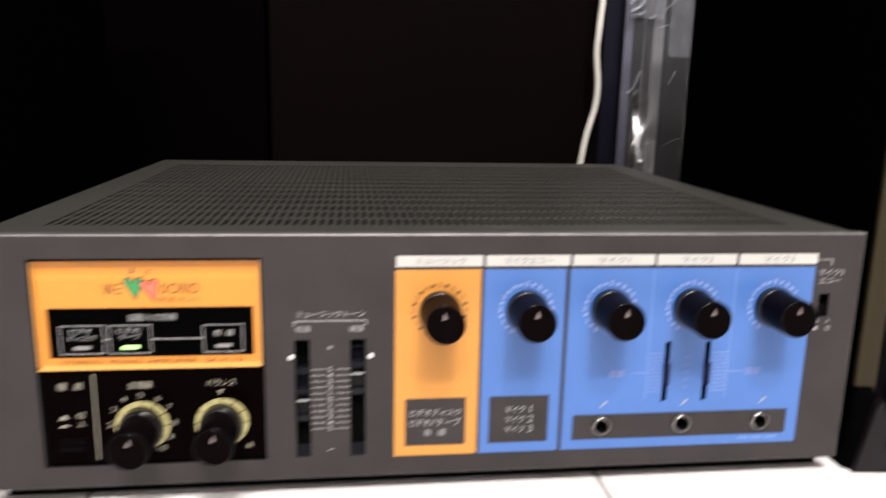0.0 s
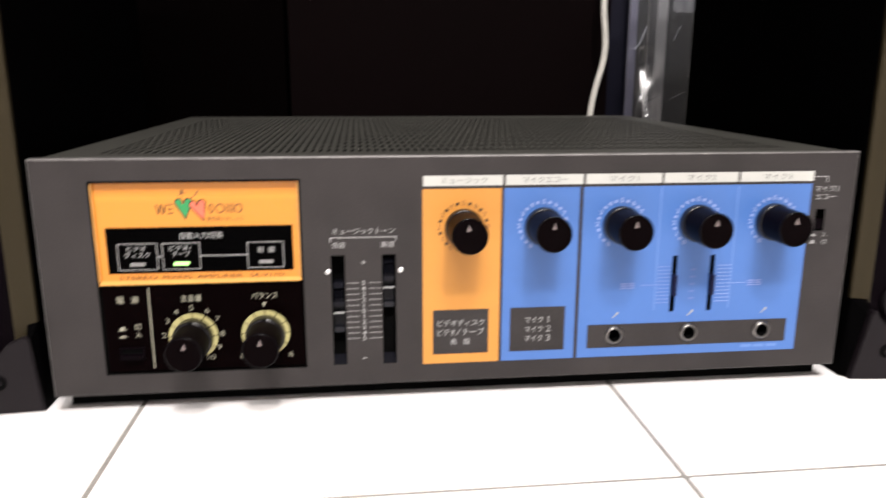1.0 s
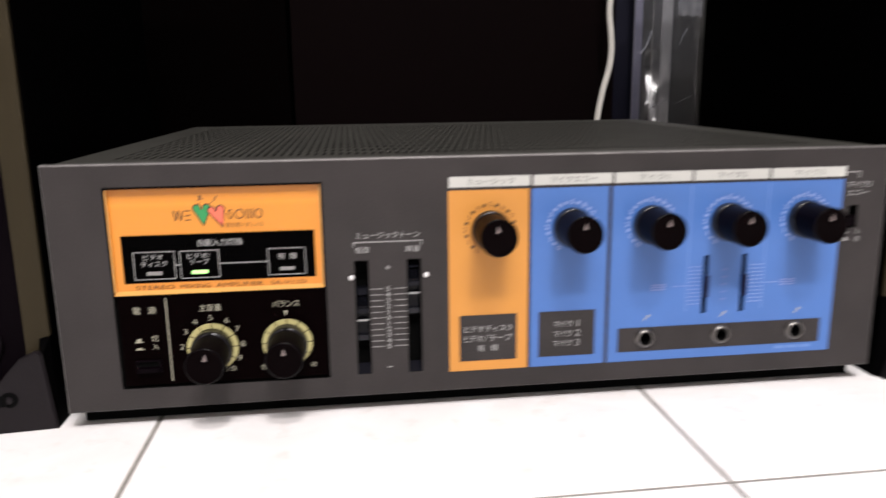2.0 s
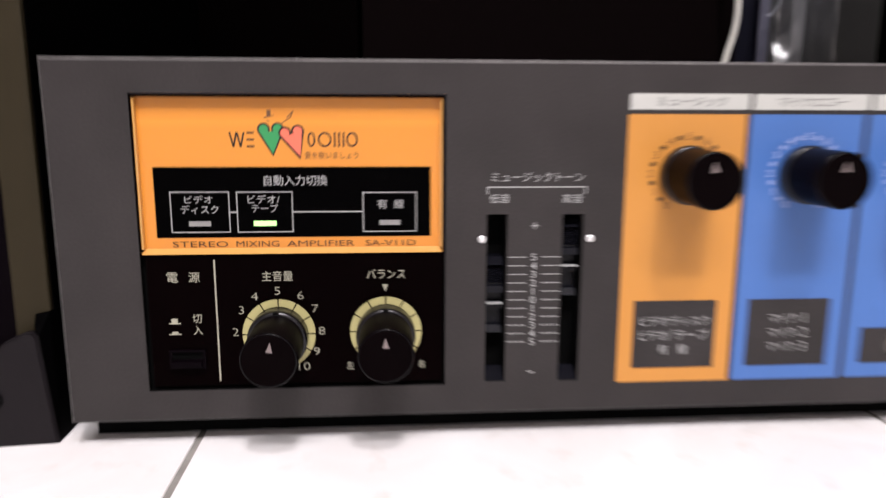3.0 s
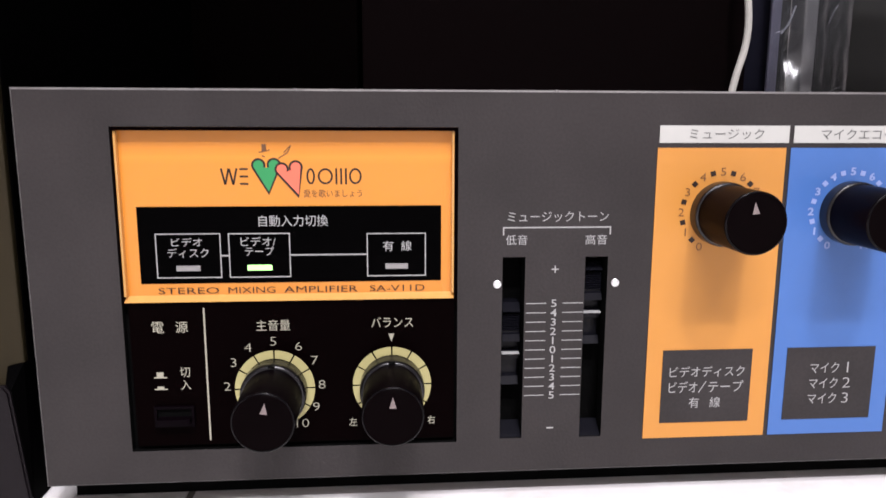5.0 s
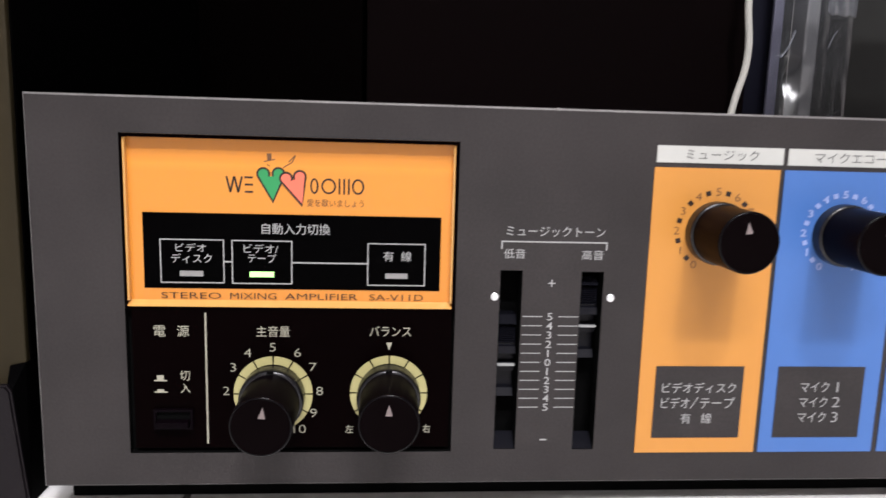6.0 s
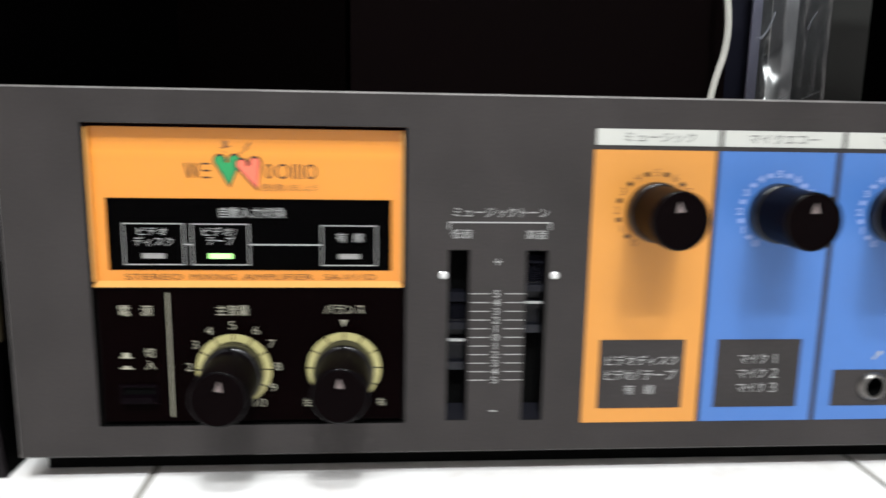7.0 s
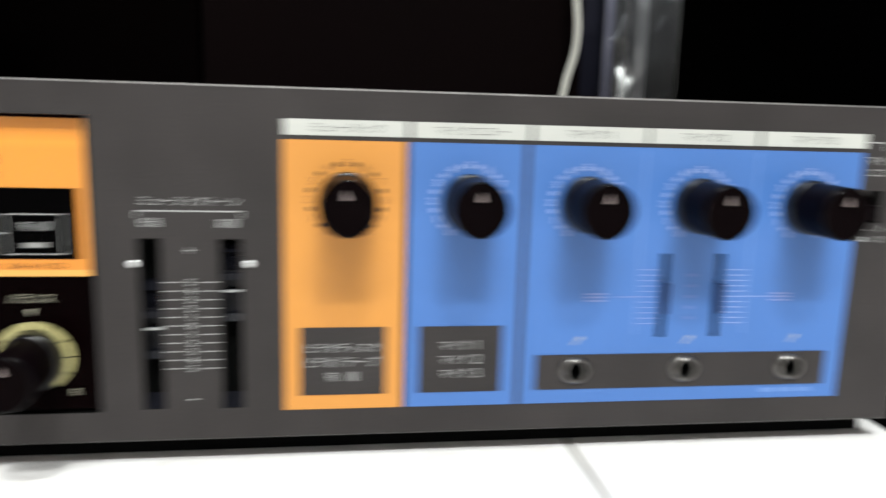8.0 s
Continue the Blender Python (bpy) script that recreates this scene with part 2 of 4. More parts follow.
def part(name, bm, mat, parent, label="", smooth=False):
    return link(name, bm, mat, parent, label, smooth)


def thing(name, label, category, group="", at=(0, 0, 0)):
    ob = new(name)
    ob.location = at
    return tagged(ob, label, category, group)


def box(x0, x1, y0, y1, z0, z1, bevel=0.0, bm=None, segments=2):
    out = bm or bmesh.new()
    made = bmesh.ops.create_cube(out, size=1, matrix=Matrix.Translation(((x0 + x1) / 2, (y0 + y1) / 2, (z0 + z1) / 2)) @ Matrix.Diagonal((x1 - x0, y1 - y0, z1 - z0, 1)))
    if bevel:
        edges = list({e for v in made["verts"] for e in v.link_edges})
        bmesh.ops.bevel(out, geom=edges, offset=bevel, segments=segments, affect="EDGES", profile=0.6)
    return out


def lathe(profile, centre, axis="y", steps=48, bm=None, caps=True):
    """A turned body: profile of (along, radius), along -y from the centre, or along z."""
    out = bm or bmesh.new()
    rings = []
    for along, r in profile:
        ring = []
        for k in range(steps):
            a = 2 * math.pi * k / steps
            u, v = r * math.cos(a), r * math.sin(a)
            ring.append(out.verts.new((centre[0] + u, centre[1] - along, centre[2] + v) if axis == "y" else (centre[0] + u, centre[1] + v, centre[2] + along)))
        rings.append(ring)
    for a, b in zip(rings, rings[1:]):
        for k in range(steps):
            out.faces.new((a[k], a[(k + 1) % steps], b[(k + 1) % steps], b[k]))
    if caps and profile[0][1] > 1e-6:
        out.faces.new(rings[0][::-1])
    if caps and profile[-1][1] > 1e-6:
        out.faces.new(rings[-1])
    bmesh.ops.recalc_face_normals(out, faces=out.faces)
    return out


def prism(points, y0, y1, bm=None, bevel=0.0):
    """A flat outline of (x, z), thickened from y0 (front) to y1."""
    out = bm or bmesh.new()
    front = [out.verts.new((x, y0, z)) for x, z in points]
    back = [out.verts.new((x, y1, z)) for x, z in points]
    faces = [out.faces.new(front), out.faces.new(back[::-1])]
    for k in range(len(points)):
        faces.append(out.faces.new((front[k - 1], front[k], back[k], back[k - 1])))
    bmesh.ops.recalc_face_normals(out, faces=faces)
    if bevel:
        bmesh.ops.bevel(out, geom=list(faces[0].edges), offset=bevel, segments=2, affect="EDGES")
    return out


def pierced(xs, zs, y0, y1, holes, bm=None):
    """A plate over xs by zs (two numbers each) from y0 to y1, with square openings (x0, x1, z0, z1) right through it."""
    out = bm or bmesh.new()
    gx = sorted({*xs, *(v for h in holes for v in h[:2])})
    gz = sorted({*zs, *(v for h in holes for v in h[2:])})
    solid = {}
    for i in range(len(gx) - 1):
        for j in range(len(gz) - 1):
            cx, cz = (gx[i] + gx[i + 1]) / 2, (gz[j] + gz[j + 1]) / 2
            solid[i, j] = not any(h[0] < cx < h[1] and h[2] < cz < h[3] for h in holes)
    verts = {}

    def v(i, j, y):
        if (i, j, y) not in verts:
            verts[i, j, y] = out.verts.new((gx[i], y, gz[j]))
        return verts[i, j, y]

    for (i, j), s in solid.items():
        if not s:
            continue
        out.faces.new((v(i, j, y0), v(i + 1, j, y0), v(i + 1, j + 1, y0), v(i, j + 1, y0)))
        out.faces.new((v(i, j + 1, y1), v(i + 1, j + 1, y1), v(i + 1, j, y1), v(i, j, y1)))
        for di, dj, a, b in ((-1, 0, (0, 1), (0, 0)), (1, 0, (1, 0), (1, 1)), (0, -1, (0, 0), (1, 0)), (0, 1, (1, 1), (0, 1))):
            if not solid.get((i + di, j + dj), False):
                p, q = (i + a[0], j + a[1]), (i + b[0], j + b[1])
                out.faces.new((v(*q, y0), v(*p, y0), v(*p, y1), v(*q, y1)))
    bmesh.ops.recalc_face_normals(out, faces=out.faces)
    return out


def tube(points, r, steps=10, bm=None):
    """A round cord along smooth points."""
    out = bm or bmesh.new()
    pts, fine = [Vector(p) for p in points], []
    for k in range(len(pts) - 1):
        p0, p1, p2, p3 = pts[max(k - 1, 0)], pts[k], pts[k + 1], pts[min(k + 2, len(pts) - 1)]
        for s in range(8):
            u = s / 8
            fine.append(0.5 * (2 * p1 + (p2 - p0) * u + (2 * p0 - 5 * p1 + 4 * p2 - p3) * u * u + (3 * p1 - p0 - 3 * p2 + p3) * u ** 3))
    fine.append(pts[-1])
    rings = []
    for k, p in enumerate(fine):
        way = (fine[min(k + 1, len(fine) - 1)] - fine[max(k - 1, 0)]).normalized()
        side = way.cross(Vector((0.2, 1, 0.1))).normalized()
        up = side.cross(way)
        rings.append([out.verts.new(p + r * (math.cos(2 * math.pi * q / steps) * side + math.sin(2 * math.pi * q / steps) * up)) for q in range(steps)])
    for a, b in zip(rings, rings[1:]):
        for q in range(steps):
            out.faces.new((a[q], a[(q + 1) % steps], b[(q + 1) % steps], b[q]))
    out.faces.new(rings[0]), out.faces.new(rings[-1][::-1])
    bmesh.ops.recalc_face_normals(out, faces=out.faces)
    return out


MM = 0.001
WORDS = []


def words(body, x0, x1, z0, z1, mat, parent, y=-0.00015, name="lettering", label="", weight=0.0, turn=0.0):
    """Lettering that fills a box (millimetres on the panel), laid a hair in front of y."""
    WORDS.append((body, x0, x1, z0, z1, mat, parent, y, name, label, weight, turn))


def set_words():
    """Turns all the lettering into flat meshes of their own."""
    shapes = {}
    for body, *_, weight, turn in WORDS:
        if (body, weight) not in shapes:
            curve = bpy.data.curves.new("lettering", "FONT")
            curve.body, curve.offset, curve.resolution_u = body, weight, 3
            shapes[body, weight] = new("lettering_source", curve)
    graph = bpy.context.evaluated_depsgraph_get()
    graph.update()
    meshes = {}
    for key, ob in shapes.items():
        meshes[key] = bpy.data.meshes.new_from_object(ob.evaluated_get(graph))
    for body, x0, x1, z0, z1, mat, parent, y, name, label, weight, turn in WORDS:
        me = meshes[body, weight].copy()
        me.name = name
        co = np.empty(len(me.vertices) * 3, np.float32)
        me.vertices.foreach_get("co", co)
        co = co.reshape(-1, 3)
        lo, hi = co.min(0), co.max(0)
        if len(body) == 1 and body in "0123456789":
            mid, half = (x0 + x1) / 2, 0.62 * (z1 - z0) * (hi[0] - lo[0]) / max(hi[1] - lo[1], 1e-6)
            x0, x1 = mid - half, mid + half
        sx, sz = (x1 - x0) * MM / max(hi[0] - lo[0], 1e-6), (z1 - z0) * MM / max(hi[1] - lo[1], 1e-6)
        flat = np.empty_like(co)
        u, w = (co[:, 0] - (lo[0] + hi[0]) / 2) * sx, (co[:, 1] - (lo[1] + hi[1]) / 2) * sz
        c, s = math.cos(turn), math.sin(turn)
        flat[:, 0] = (x0 + x1) / 2 * MM + c * u - s * w
        flat[:, 1] = y
        flat[:, 2] = (z0 + z1) / 2 * MM + s * u + c * w
        me.vertices.foreach_set("co", flat.ravel())
        me.materials.clear()
        me.materials.append(M[mat])
        ob = new(name, me)
        ob.parent = parent
        tagged(ob, label)
    for ob in shapes.values():
        curve = ob.data
        bpy.data.objects.remove(ob)
        bpy.data.curves.remove(curve)


def slab(x0, x1, z0, z1, mat, parent, name, y=0.0, thick=0.0003, label="", bevel=0.0):
    """A printed or glued plate (millimetres on the panel) standing thick metres proud of y."""
    return part(name, box(x0 * MM, x1 * MM, y - thick, y + 0.0001, z0 * MM, z1 * MM, bevel), mat, parent, label)


# ---- structure: floor, walls, ceiling ----
TILE, GROUT, TX, TY = 0.2535, 0.0023, 0.0395, -0.0900
FX0, FX1, FY0, FY1 = TX - 8 * TILE, TX + 9 * TILE, TY - 11 * TILE, TY + 6 * TILE
floor = tagged(link("floor", box(FX0, FX1, FY0, FY1, -0.06, -0.0007), "grout"), "off-white glazed square floor tiles with grey grout", "floor", kind="structure")
CEIL = 2.55
for name, dims in (("wall_north", (FX0 - 0.1, FX1 + 0.1, FY1, FY1 + 0.1, -0.06, CEIL)), ("wall_south", (FX0 - 0.1, FX1 + 0.1, FY0 - 0.1, FY0, -0.06, CEIL)),
                   ("wall_west", (FX0 - 0.1, FX0, FY0, FY1, -0.06, CEIL)), ("wall_east", (FX1, FX1 + 0.1, FY0, FY1, -0.06, CEIL))):
    tagged(link(name, box(*dims), "wall"), "plain pale grey painted room wall", "wall", kind="structure")
tagged(link("ceiling", box(FX0 - 0.1, FX1 + 0.1, FY0 - 0.1, FY1 + 0.1, CEIL, CEIL + 0.1), "ceiling"), "plain white painted ceiling", "ceiling", kind="structure")
for lx, ly, long, wide, watts in LAMPS:
    light = thing("ceiling_light", "white ceiling lamp with glowing diffuser", "ceiling lamp", "ceiling lamps", (lx, ly, LAMP_Z))
    rim, glass = wide / 2 + 0.03, wide / 2 + 0.005
    bm = pierced((-long / 2 - 0.03, long / 2 + 0.03), (-rim, rim), 0.0, 0.03, [(-long / 2 - 0.005, long / 2 + 0.005, -glass, glass)])
    bmesh.ops.rotate(bm, verts=bm.verts, cent=(0, 0, 0), matrix=Matrix.Rotation(radians(90), 3, "X"))
    part("frame", bm, "lamp_frame", light)
    part("diffuser", box(-long / 2 - 0.004, long / 2 + 0.004, -wide / 2 - 0.004, wide / 2 + 0.004, 0.004, 0.012), "diffuser", light, "glowing white diffuser")

# ---- the amplifier ----
amp = thing("mixing_amplifier", "grey stereo mixing amplifier with orange and blue controls on tiles", "amplifier")
W, ZB, ZT, PY = 0.420, 0.010, 0.1303, 0.006
WIN = (26.3, 126.2, 20.9, 119.5)
SLOTS = [(140.0, 147.0, 21.6, 80.4), (165.7, 172.8, 21.4, 80.3)]
MIC_SLOTS = [(320.2, 323.0, 44.7, 75.9), (341.2, 344.0, 44.7, 75.9)]
SWITCH = (398.6, 404.0, 87.7, 99.6)
JACKS = [(290.0, 32.6), (332.0, 32.6), (374.0, 32.6)]
JACK_HOLE = 3.9
mm = lambda r: tuple(v * MM for v in r)
holes = [mm(h) for h in (WIN, *SLOTS, *MIC_SLOTS, SWITCH)] + [mm((x - JACK_HOLE, x + JACK_HOLE, z - JACK_HOLE, z + JACK_HOLE)) for x, z in JACKS]
CH = 0.0006
bm = pierced((CH, W - CH), (ZB + CH, ZT - CH), 0.0, PY, holes)
# walls of the openings are blackened in place of shade
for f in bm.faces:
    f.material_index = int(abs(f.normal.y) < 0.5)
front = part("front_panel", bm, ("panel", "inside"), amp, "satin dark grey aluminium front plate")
# bare metal chamfer round the plate
bm = bmesh.new()
loops = []
for y, d in ((0.0, CH), (CH, 0.0), (PY, 0.0), (PY, CH)):
    loops.append([bm.verts.new(p) for p in ((d, y, ZB + d), (W - d, y, ZB + d), (W - d, y, ZT - d), (d, y, ZT - d))])
for a, b in zip(loops, loops[1:]):
    for k in range(4):
        bm.faces.new((a[k - 1], a[k], b[k], b[k - 1])).material_index = 1 if k == 1 else 0
bmesh.ops.recalc_face_normals(bm, faces=bm.faces)
part("panel_edge", bm, ("edge", "panel"), front, "worn bare aluminium edge")
for x, w in ((0.0785, 0.0008), (0.1548, 0.0011), (0.262, 0.0007)):
    part("edge_nick", box(x, x + w, -0.0001, 0.0008, ZT - 0.0006, ZT + 0.00012, 0.00015), "edge", front, "bright nick in the edge")

# cover: a steel lid with a perforated field, side cheeks and a dark chassis under it
CX0, CX1, CY0, CY1, CZ = 0.0035, 0.4165, 0.0061, 0.347, 0.1300
HX0, HX1, HY0, HY1, PITCH_X, PITCH_Y = 0.024, 0.394, 0.024, 0.314, 0.0042, 0.0223


def perforated_lid():
    verts, faces = [], []

    def quad(a, b, c, d):
        base = len(verts)
        verts.extend((a, b, c, d))
        faces.append((base, base + 1, base + 2, base + 3))

    z = CZ
    nx, ny = int((HX1 - HX0) / PITCH_X), int((HY1 - HY0) / PITCH_Y)
    ex, ey = HX0 + nx * PITCH_X, HY0 + ny * PITCH_Y
    for x0, x1, y0, y1 in ((CX0, HX0, CY0, CY1), (ex, CX1, CY0, CY1), (HX0, ex, CY0, HY0), (HX0, ex, ey, CY1)):
        quad((x0, y0, z), (x1, y0, z), (x1, y1, z), (x0, y1, z))
    hw, hl, thick = PITCH_X * 0.23, PITCH_Y * 0.44, 0.0007
    for j in range(ny):
        y0 = HY0 + j * PITCH_Y
        y1, c = y0 + PITCH_Y, y0 + PITCH_Y / 2
        for i in range(nx):
            x0 = HX0 + i * PITCH_X
            x1, m = x0 + PITCH_X, x0 + PITCH_X / 2
            o = [(x0, y0, z), (x1, y0, z), (x1, y1, z), (x0, y1, z)]
            h = [(m - hw, c - hl, z), (m + hw, c - hl, z), (m + hw, c + hl, z), (m - hw, c + hl, z)]
            base = len(verts)
            verts.extend(o + h)
            verts.extend((px, py, pz - thick) for px, py, pz in h)
            for a, b in ((0, 1), (1, 2), (2, 3), (3, 0)):
                faces.append((base + a, base + b, base + 4 + b, base + 4 + a))
                faces.append((base + 4 + a, base + 4 + b, base + 8 + b, base + 8 + a))
    me = bpy.data.meshes.new("top_cover")
    me.from_pydata(verts, [], faces)
    me.materials.append(M["cover"])
    return me


lid = new("top_cover", perforated_lid())
lid.parent = amp
tagged(lid, "grey steel lid with a field of small slots")
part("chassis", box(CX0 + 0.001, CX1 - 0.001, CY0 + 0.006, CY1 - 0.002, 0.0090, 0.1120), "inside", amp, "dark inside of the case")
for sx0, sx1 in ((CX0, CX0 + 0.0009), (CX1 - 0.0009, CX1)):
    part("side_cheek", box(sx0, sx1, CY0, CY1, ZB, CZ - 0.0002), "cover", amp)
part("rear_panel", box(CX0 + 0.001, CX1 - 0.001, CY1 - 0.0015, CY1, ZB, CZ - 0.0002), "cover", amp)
# added near-black strip standing in for the shade between panel and floor
part("gap_shade_strip", box(0.0034, W - 0.0034, 0.0125, 0.0155, 0.0006, ZB + 0.004), "inside", amp, "added black strip for the shade under the front")
for fx in (0.045, 0.375):
    for fy in (0.045, 0.30):
        part("foot", lathe([(0.0, 0.0), (0.0, 0.011), (0.004, 0.0125), (0.0112, 0.013), (0.0112, 0.0)], (fx, fy, 0.0), "z", 24), "rubber", amp, "black rubber foot", True)

# illuminated window: orange plate behind the opening, black acrylic below it
YW = 0.0032
SCALE = (0.2233 + YW) / 0.2233


def wx(x):
    return 103.9 + (x - 103.9) * SCALE


def wz(z):
    return 124.6 + (z - 124.6) * SCALE


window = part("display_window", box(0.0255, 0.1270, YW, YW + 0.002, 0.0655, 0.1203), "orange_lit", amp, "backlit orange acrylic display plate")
# dark rim lining the opening
part("window_rim", pierced((0.0264, 0.1261), (0.0670, 0.1194), 0.0003, YW - 0.0001, [(0.0268, 0.1252, 0.0677, 0.1184)]), "black_gloss", window, "thin black rim")
ledge = bmesh.new()
for y, z in ((0.0006, 0.0677), (0.0008, 0.0679), (YW - 0.0001, 0.0693), (YW - 0.0001, 0.0677)):
    for x in (0.0269, 0.1251):
        ledge.verts.new((x, y, z))
bmesh.ops.convex_hull(ledge, input=ledge.verts)
part("window_ledge", ledge, "ledge", window, "pale amber sloped lower edge")
for x0, x1 in ((0.0269, 0.0275), (0.1245, 0.1251)):
    part("window_edge", box(x0, x1, 0.0010, YW - 0.0001, 0.0694, 0.1182), "ledge", window, "pale amber side edge")
lower = part("lower_plate", box(0.0278, 0.1254, 0.0006, 0.0028, 0.0222, 0.0676, 0.0004), "black_gloss", amp, "glossy black acrylic plate with knobs")
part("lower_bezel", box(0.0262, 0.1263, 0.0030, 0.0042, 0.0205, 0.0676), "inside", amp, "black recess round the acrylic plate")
slab(wx(32.4), wx(121.1), wz(73.6), wz(96.5), "black_matt", window, "input_display", YW, 0.0002, "black input selector display")
YT = YW - 0.0004
for x0, x1, z0, z1 in ((37.2, 56.0, 75.25, 88.65), (58.2, 76.2, 75.2, 88.6), (98.8, 116.5, 75.1, 88.3)):
    x0, x1, z0, z1, t = wx(x0), wx(x1), wz(z0), wz(z1), 0.32
    frame_bm = pierced((x0 * MM, x1 * MM), (z0 * MM, z1 * MM), YT, YT + 0.0001, [((x0 + t) * MM, (x1 - t) * MM, (z0 + t) * MM, (z1 - t) * MM)])
    part("selector_box", frame_bm, "white", window, "thin white outline")
for x0, x1 in ((56.0, 58.2), (76.2, 98.8)):
    slab(wx(x0), wx(x1), wz(81.7), wz(82.1), "white", window, "link_line", YT + 0.0001, 0.0001)
for x0, x1, lit in ((42.9, 49.8, 0), (63.5, 70.7, 1), (104.3, 111.1, 0)):
    slab(wx(x0), wx(x1), wz(77.4), wz(79.0), "led_on" if lit else "led_off", window, "indicator", YT + 0.0001, 0.0003, "lit green indicator" if lit else "unlit grey indicator")


def wwords(body, x0, x1, z0, z1, mat="white", **more):
    words(body, wx(x0), wx(x1), wz(z0), wz(z1), mat, window, YT - 0.00005, **more)


wwords("自動入力切換", 67.2, 87.5, 90.5, 93.9, weight=0.0)
wwords("ビデオ", 41.8, 50.7, 84.8, 87.4, weight=0.0)
wwords("ディスク", 40.5, 52.4, 81.4, 84.3, weight=0.0)
wwords("ビデオ/", 61.8, 72.0, 84.7, 87.5, weight=0.0)
wwords("テープ", 63.0, 71.4, 81.8, 84.5, weight=0.0)
wwords("有", 103.6, 106.8, 82.8, 85.9, weight=0.0)
wwords("線", 109.1, 112.2, 82.8, 85.9, weight=0.0)
wwords("STEREO", 37.3, 54.9, 70.5, 72.4, "brown_ink", weight=-0.006)
wwords("MIXING", 57.6, 71.4, 70.5, 72.4, "brown_ink", weight=-0.006)
wwords("AMPLIFIER", 74.0, 95.9, 70.5, 72.4, "brown_ink", weight=-0.006)
wwords("SA-V11D", 99.6, 116.1, 70.5, 72.4, "brown_ink", weight=-0.006)
wwords("愛を歌いましょう", 80.6, 97.6, 99.1, 101.4, "grey_ink", weight=0.0)


# emblem: two overlapping hearts, with plain bars in place of its name
def heart(left, right, r, tip, grow):
    """Two round lobes whose outer sides run straight down to the tip."""
    pts = [Vector(tip) + Vector((0, -1.6 * grow))]
    r = r + grow
    for k in range(13):
        a = radians(205 - k * 235 / 12)
        pts.append(Vector(left) + r * Vector((math.cos(a), math.sin(a))))
    for k in range(13):
        a = radians(210 - k * 235 / 12)
        pts.append(Vector(right) + r * Vector((math.cos(a), math.sin(a))))
    return [(wx(p.x) * MM, wz(p.y) * MM) for p in pts]


for left, right, r, tip, tone, lift in (((67.75, 108.5), (72.2, 108.6), 1.75, (70.55, 100.3), "heart_green", 0.0), ((74.45, 107.3), (78.5, 107.9), 1.75, (79.2, 99.4), "heart_red", 0.00022)):
    y = YW - 0.0001 - lift
    part("emblem", prism(heart(left, right, r, tip, 0.32), y, y + 0.00008), "brown_ink", window, "dark heart outline")
    part("emblem_fill", prism(heart(left, right, r, tip, -0.30), y - 0.0001, y - 0.00002), tone, window, "green heart" if tone == "heart_green" else "salmon heart")


def stroke(x0, z0, x1, z1, t, ink="brown_ink"):
    """A thin bar between two places on the window."""
    a, b = Vector((wx(x0), wz(z0))), Vector((wx(x1), wz(z1)))
    side = (b - a).orthogonal().normalized() * t / 2
    part("emblem_bar", prism([((p + q) * MM)[:] for p, q in ((a, side), (a, -side), (b, -side), (b, side))], YW - 0.00012, YW - 0.00002), ink, window, "thin brown bar")


# plain thin shapes in place of the emblem's name: chevrons, rules, rings and uprights
LO, HI = 102.9, 107.6
for x in (57.0, 59.3):
    stroke(x, HI, x + 1.1, LO, 0.56)
    stroke(x + 1.1, LO, x + 2.2, HI, 0.56)
for z in (LO + 0.2, (LO + HI) / 2, HI - 0.2):
    stroke(62.3, z, 64.7, z, 0.56)
for x0, x1 in ((81.5, 84.0), (84.8, 89.2), (93.9, 97.6)):
    cx, rx, cz, rz = (wx(x0) + wx(x1)) / 2, (wx(x1) - wx(x0)) / 2, (wz(LO) + wz(HI)) / 2, (wz(HI) - wz(LO)) / 2
    ring = [[((cx + (rx - d) * math.cos(2 * math.pi * k / 32)) * MM, (cz + (rz - d) * math.sin(2 * math.pi * k / 32)) * MM) for k in range(32)] for d in (0.0, 0.56)]
    bm = bmesh.new()
    outer, inner = [[bm.verts.new((x, YW - 0.0001, z)) for x, z in loop] for loop in ring]
    for k in range(32):
        bm.faces.new((outer[k - 1], outer[k], inner[k], inner[k - 1]))
    part("emblem_ring", bm, "brown_ink", window, "thin brown ring")
for x in (90.2, 91.6, 93.0):
    stroke(x, LO, x, HI, 0.56)
for a in ((68.0, 112.2, 71.2, 112.9), (69.55, 112.6, 69.5, 114.6), (68.9, 111.3, 69.7, 110.9), (73.6, 110.5, 76.2, 112.1), (76.2, 112.1, 77.2, 114.2), (77.2, 114.2, 75.2, 112.2)):
    stroke(*a, 1.3 if a[0] == 69.55 else 0.3, "grey_ink")

# lower plate: power button, volume and balance
YL = 0.0006
slab(49.6, 50.1, 23.8, 65.9, "gold", lower, "divider_line", YL, 0.0002)


def lwords(body, x0, x1, z0, z1, mat="gold", **more):
    words(body, x0, x1, z0, z1, mat, lower, YL - 0.00015, **more)


lwords("電", 34.3, 37.9, 58.3, 61.8, weight=0.0)
lwords("源", 41.3, 44.9, 58.3, 61.8, weight=0.0)
lwords("切", 41.8, 44.8, 44.3, 47.5, weight=0.0)
lwords("入", 41.9, 44.9, 40.3, 43.4, weight=0.0)
for z, h in ((44.1, 1.5), (40.4, 0.7)):
    slab(34.0, 37.9, z, z + 0.35, "gold", lower, "button_symbol", YL, 0.00015)
    slab(34.9, 36.9, z + 0.35, z + 0.35 + h, "gold", lower, "button_symbol", YL, 0.00015)
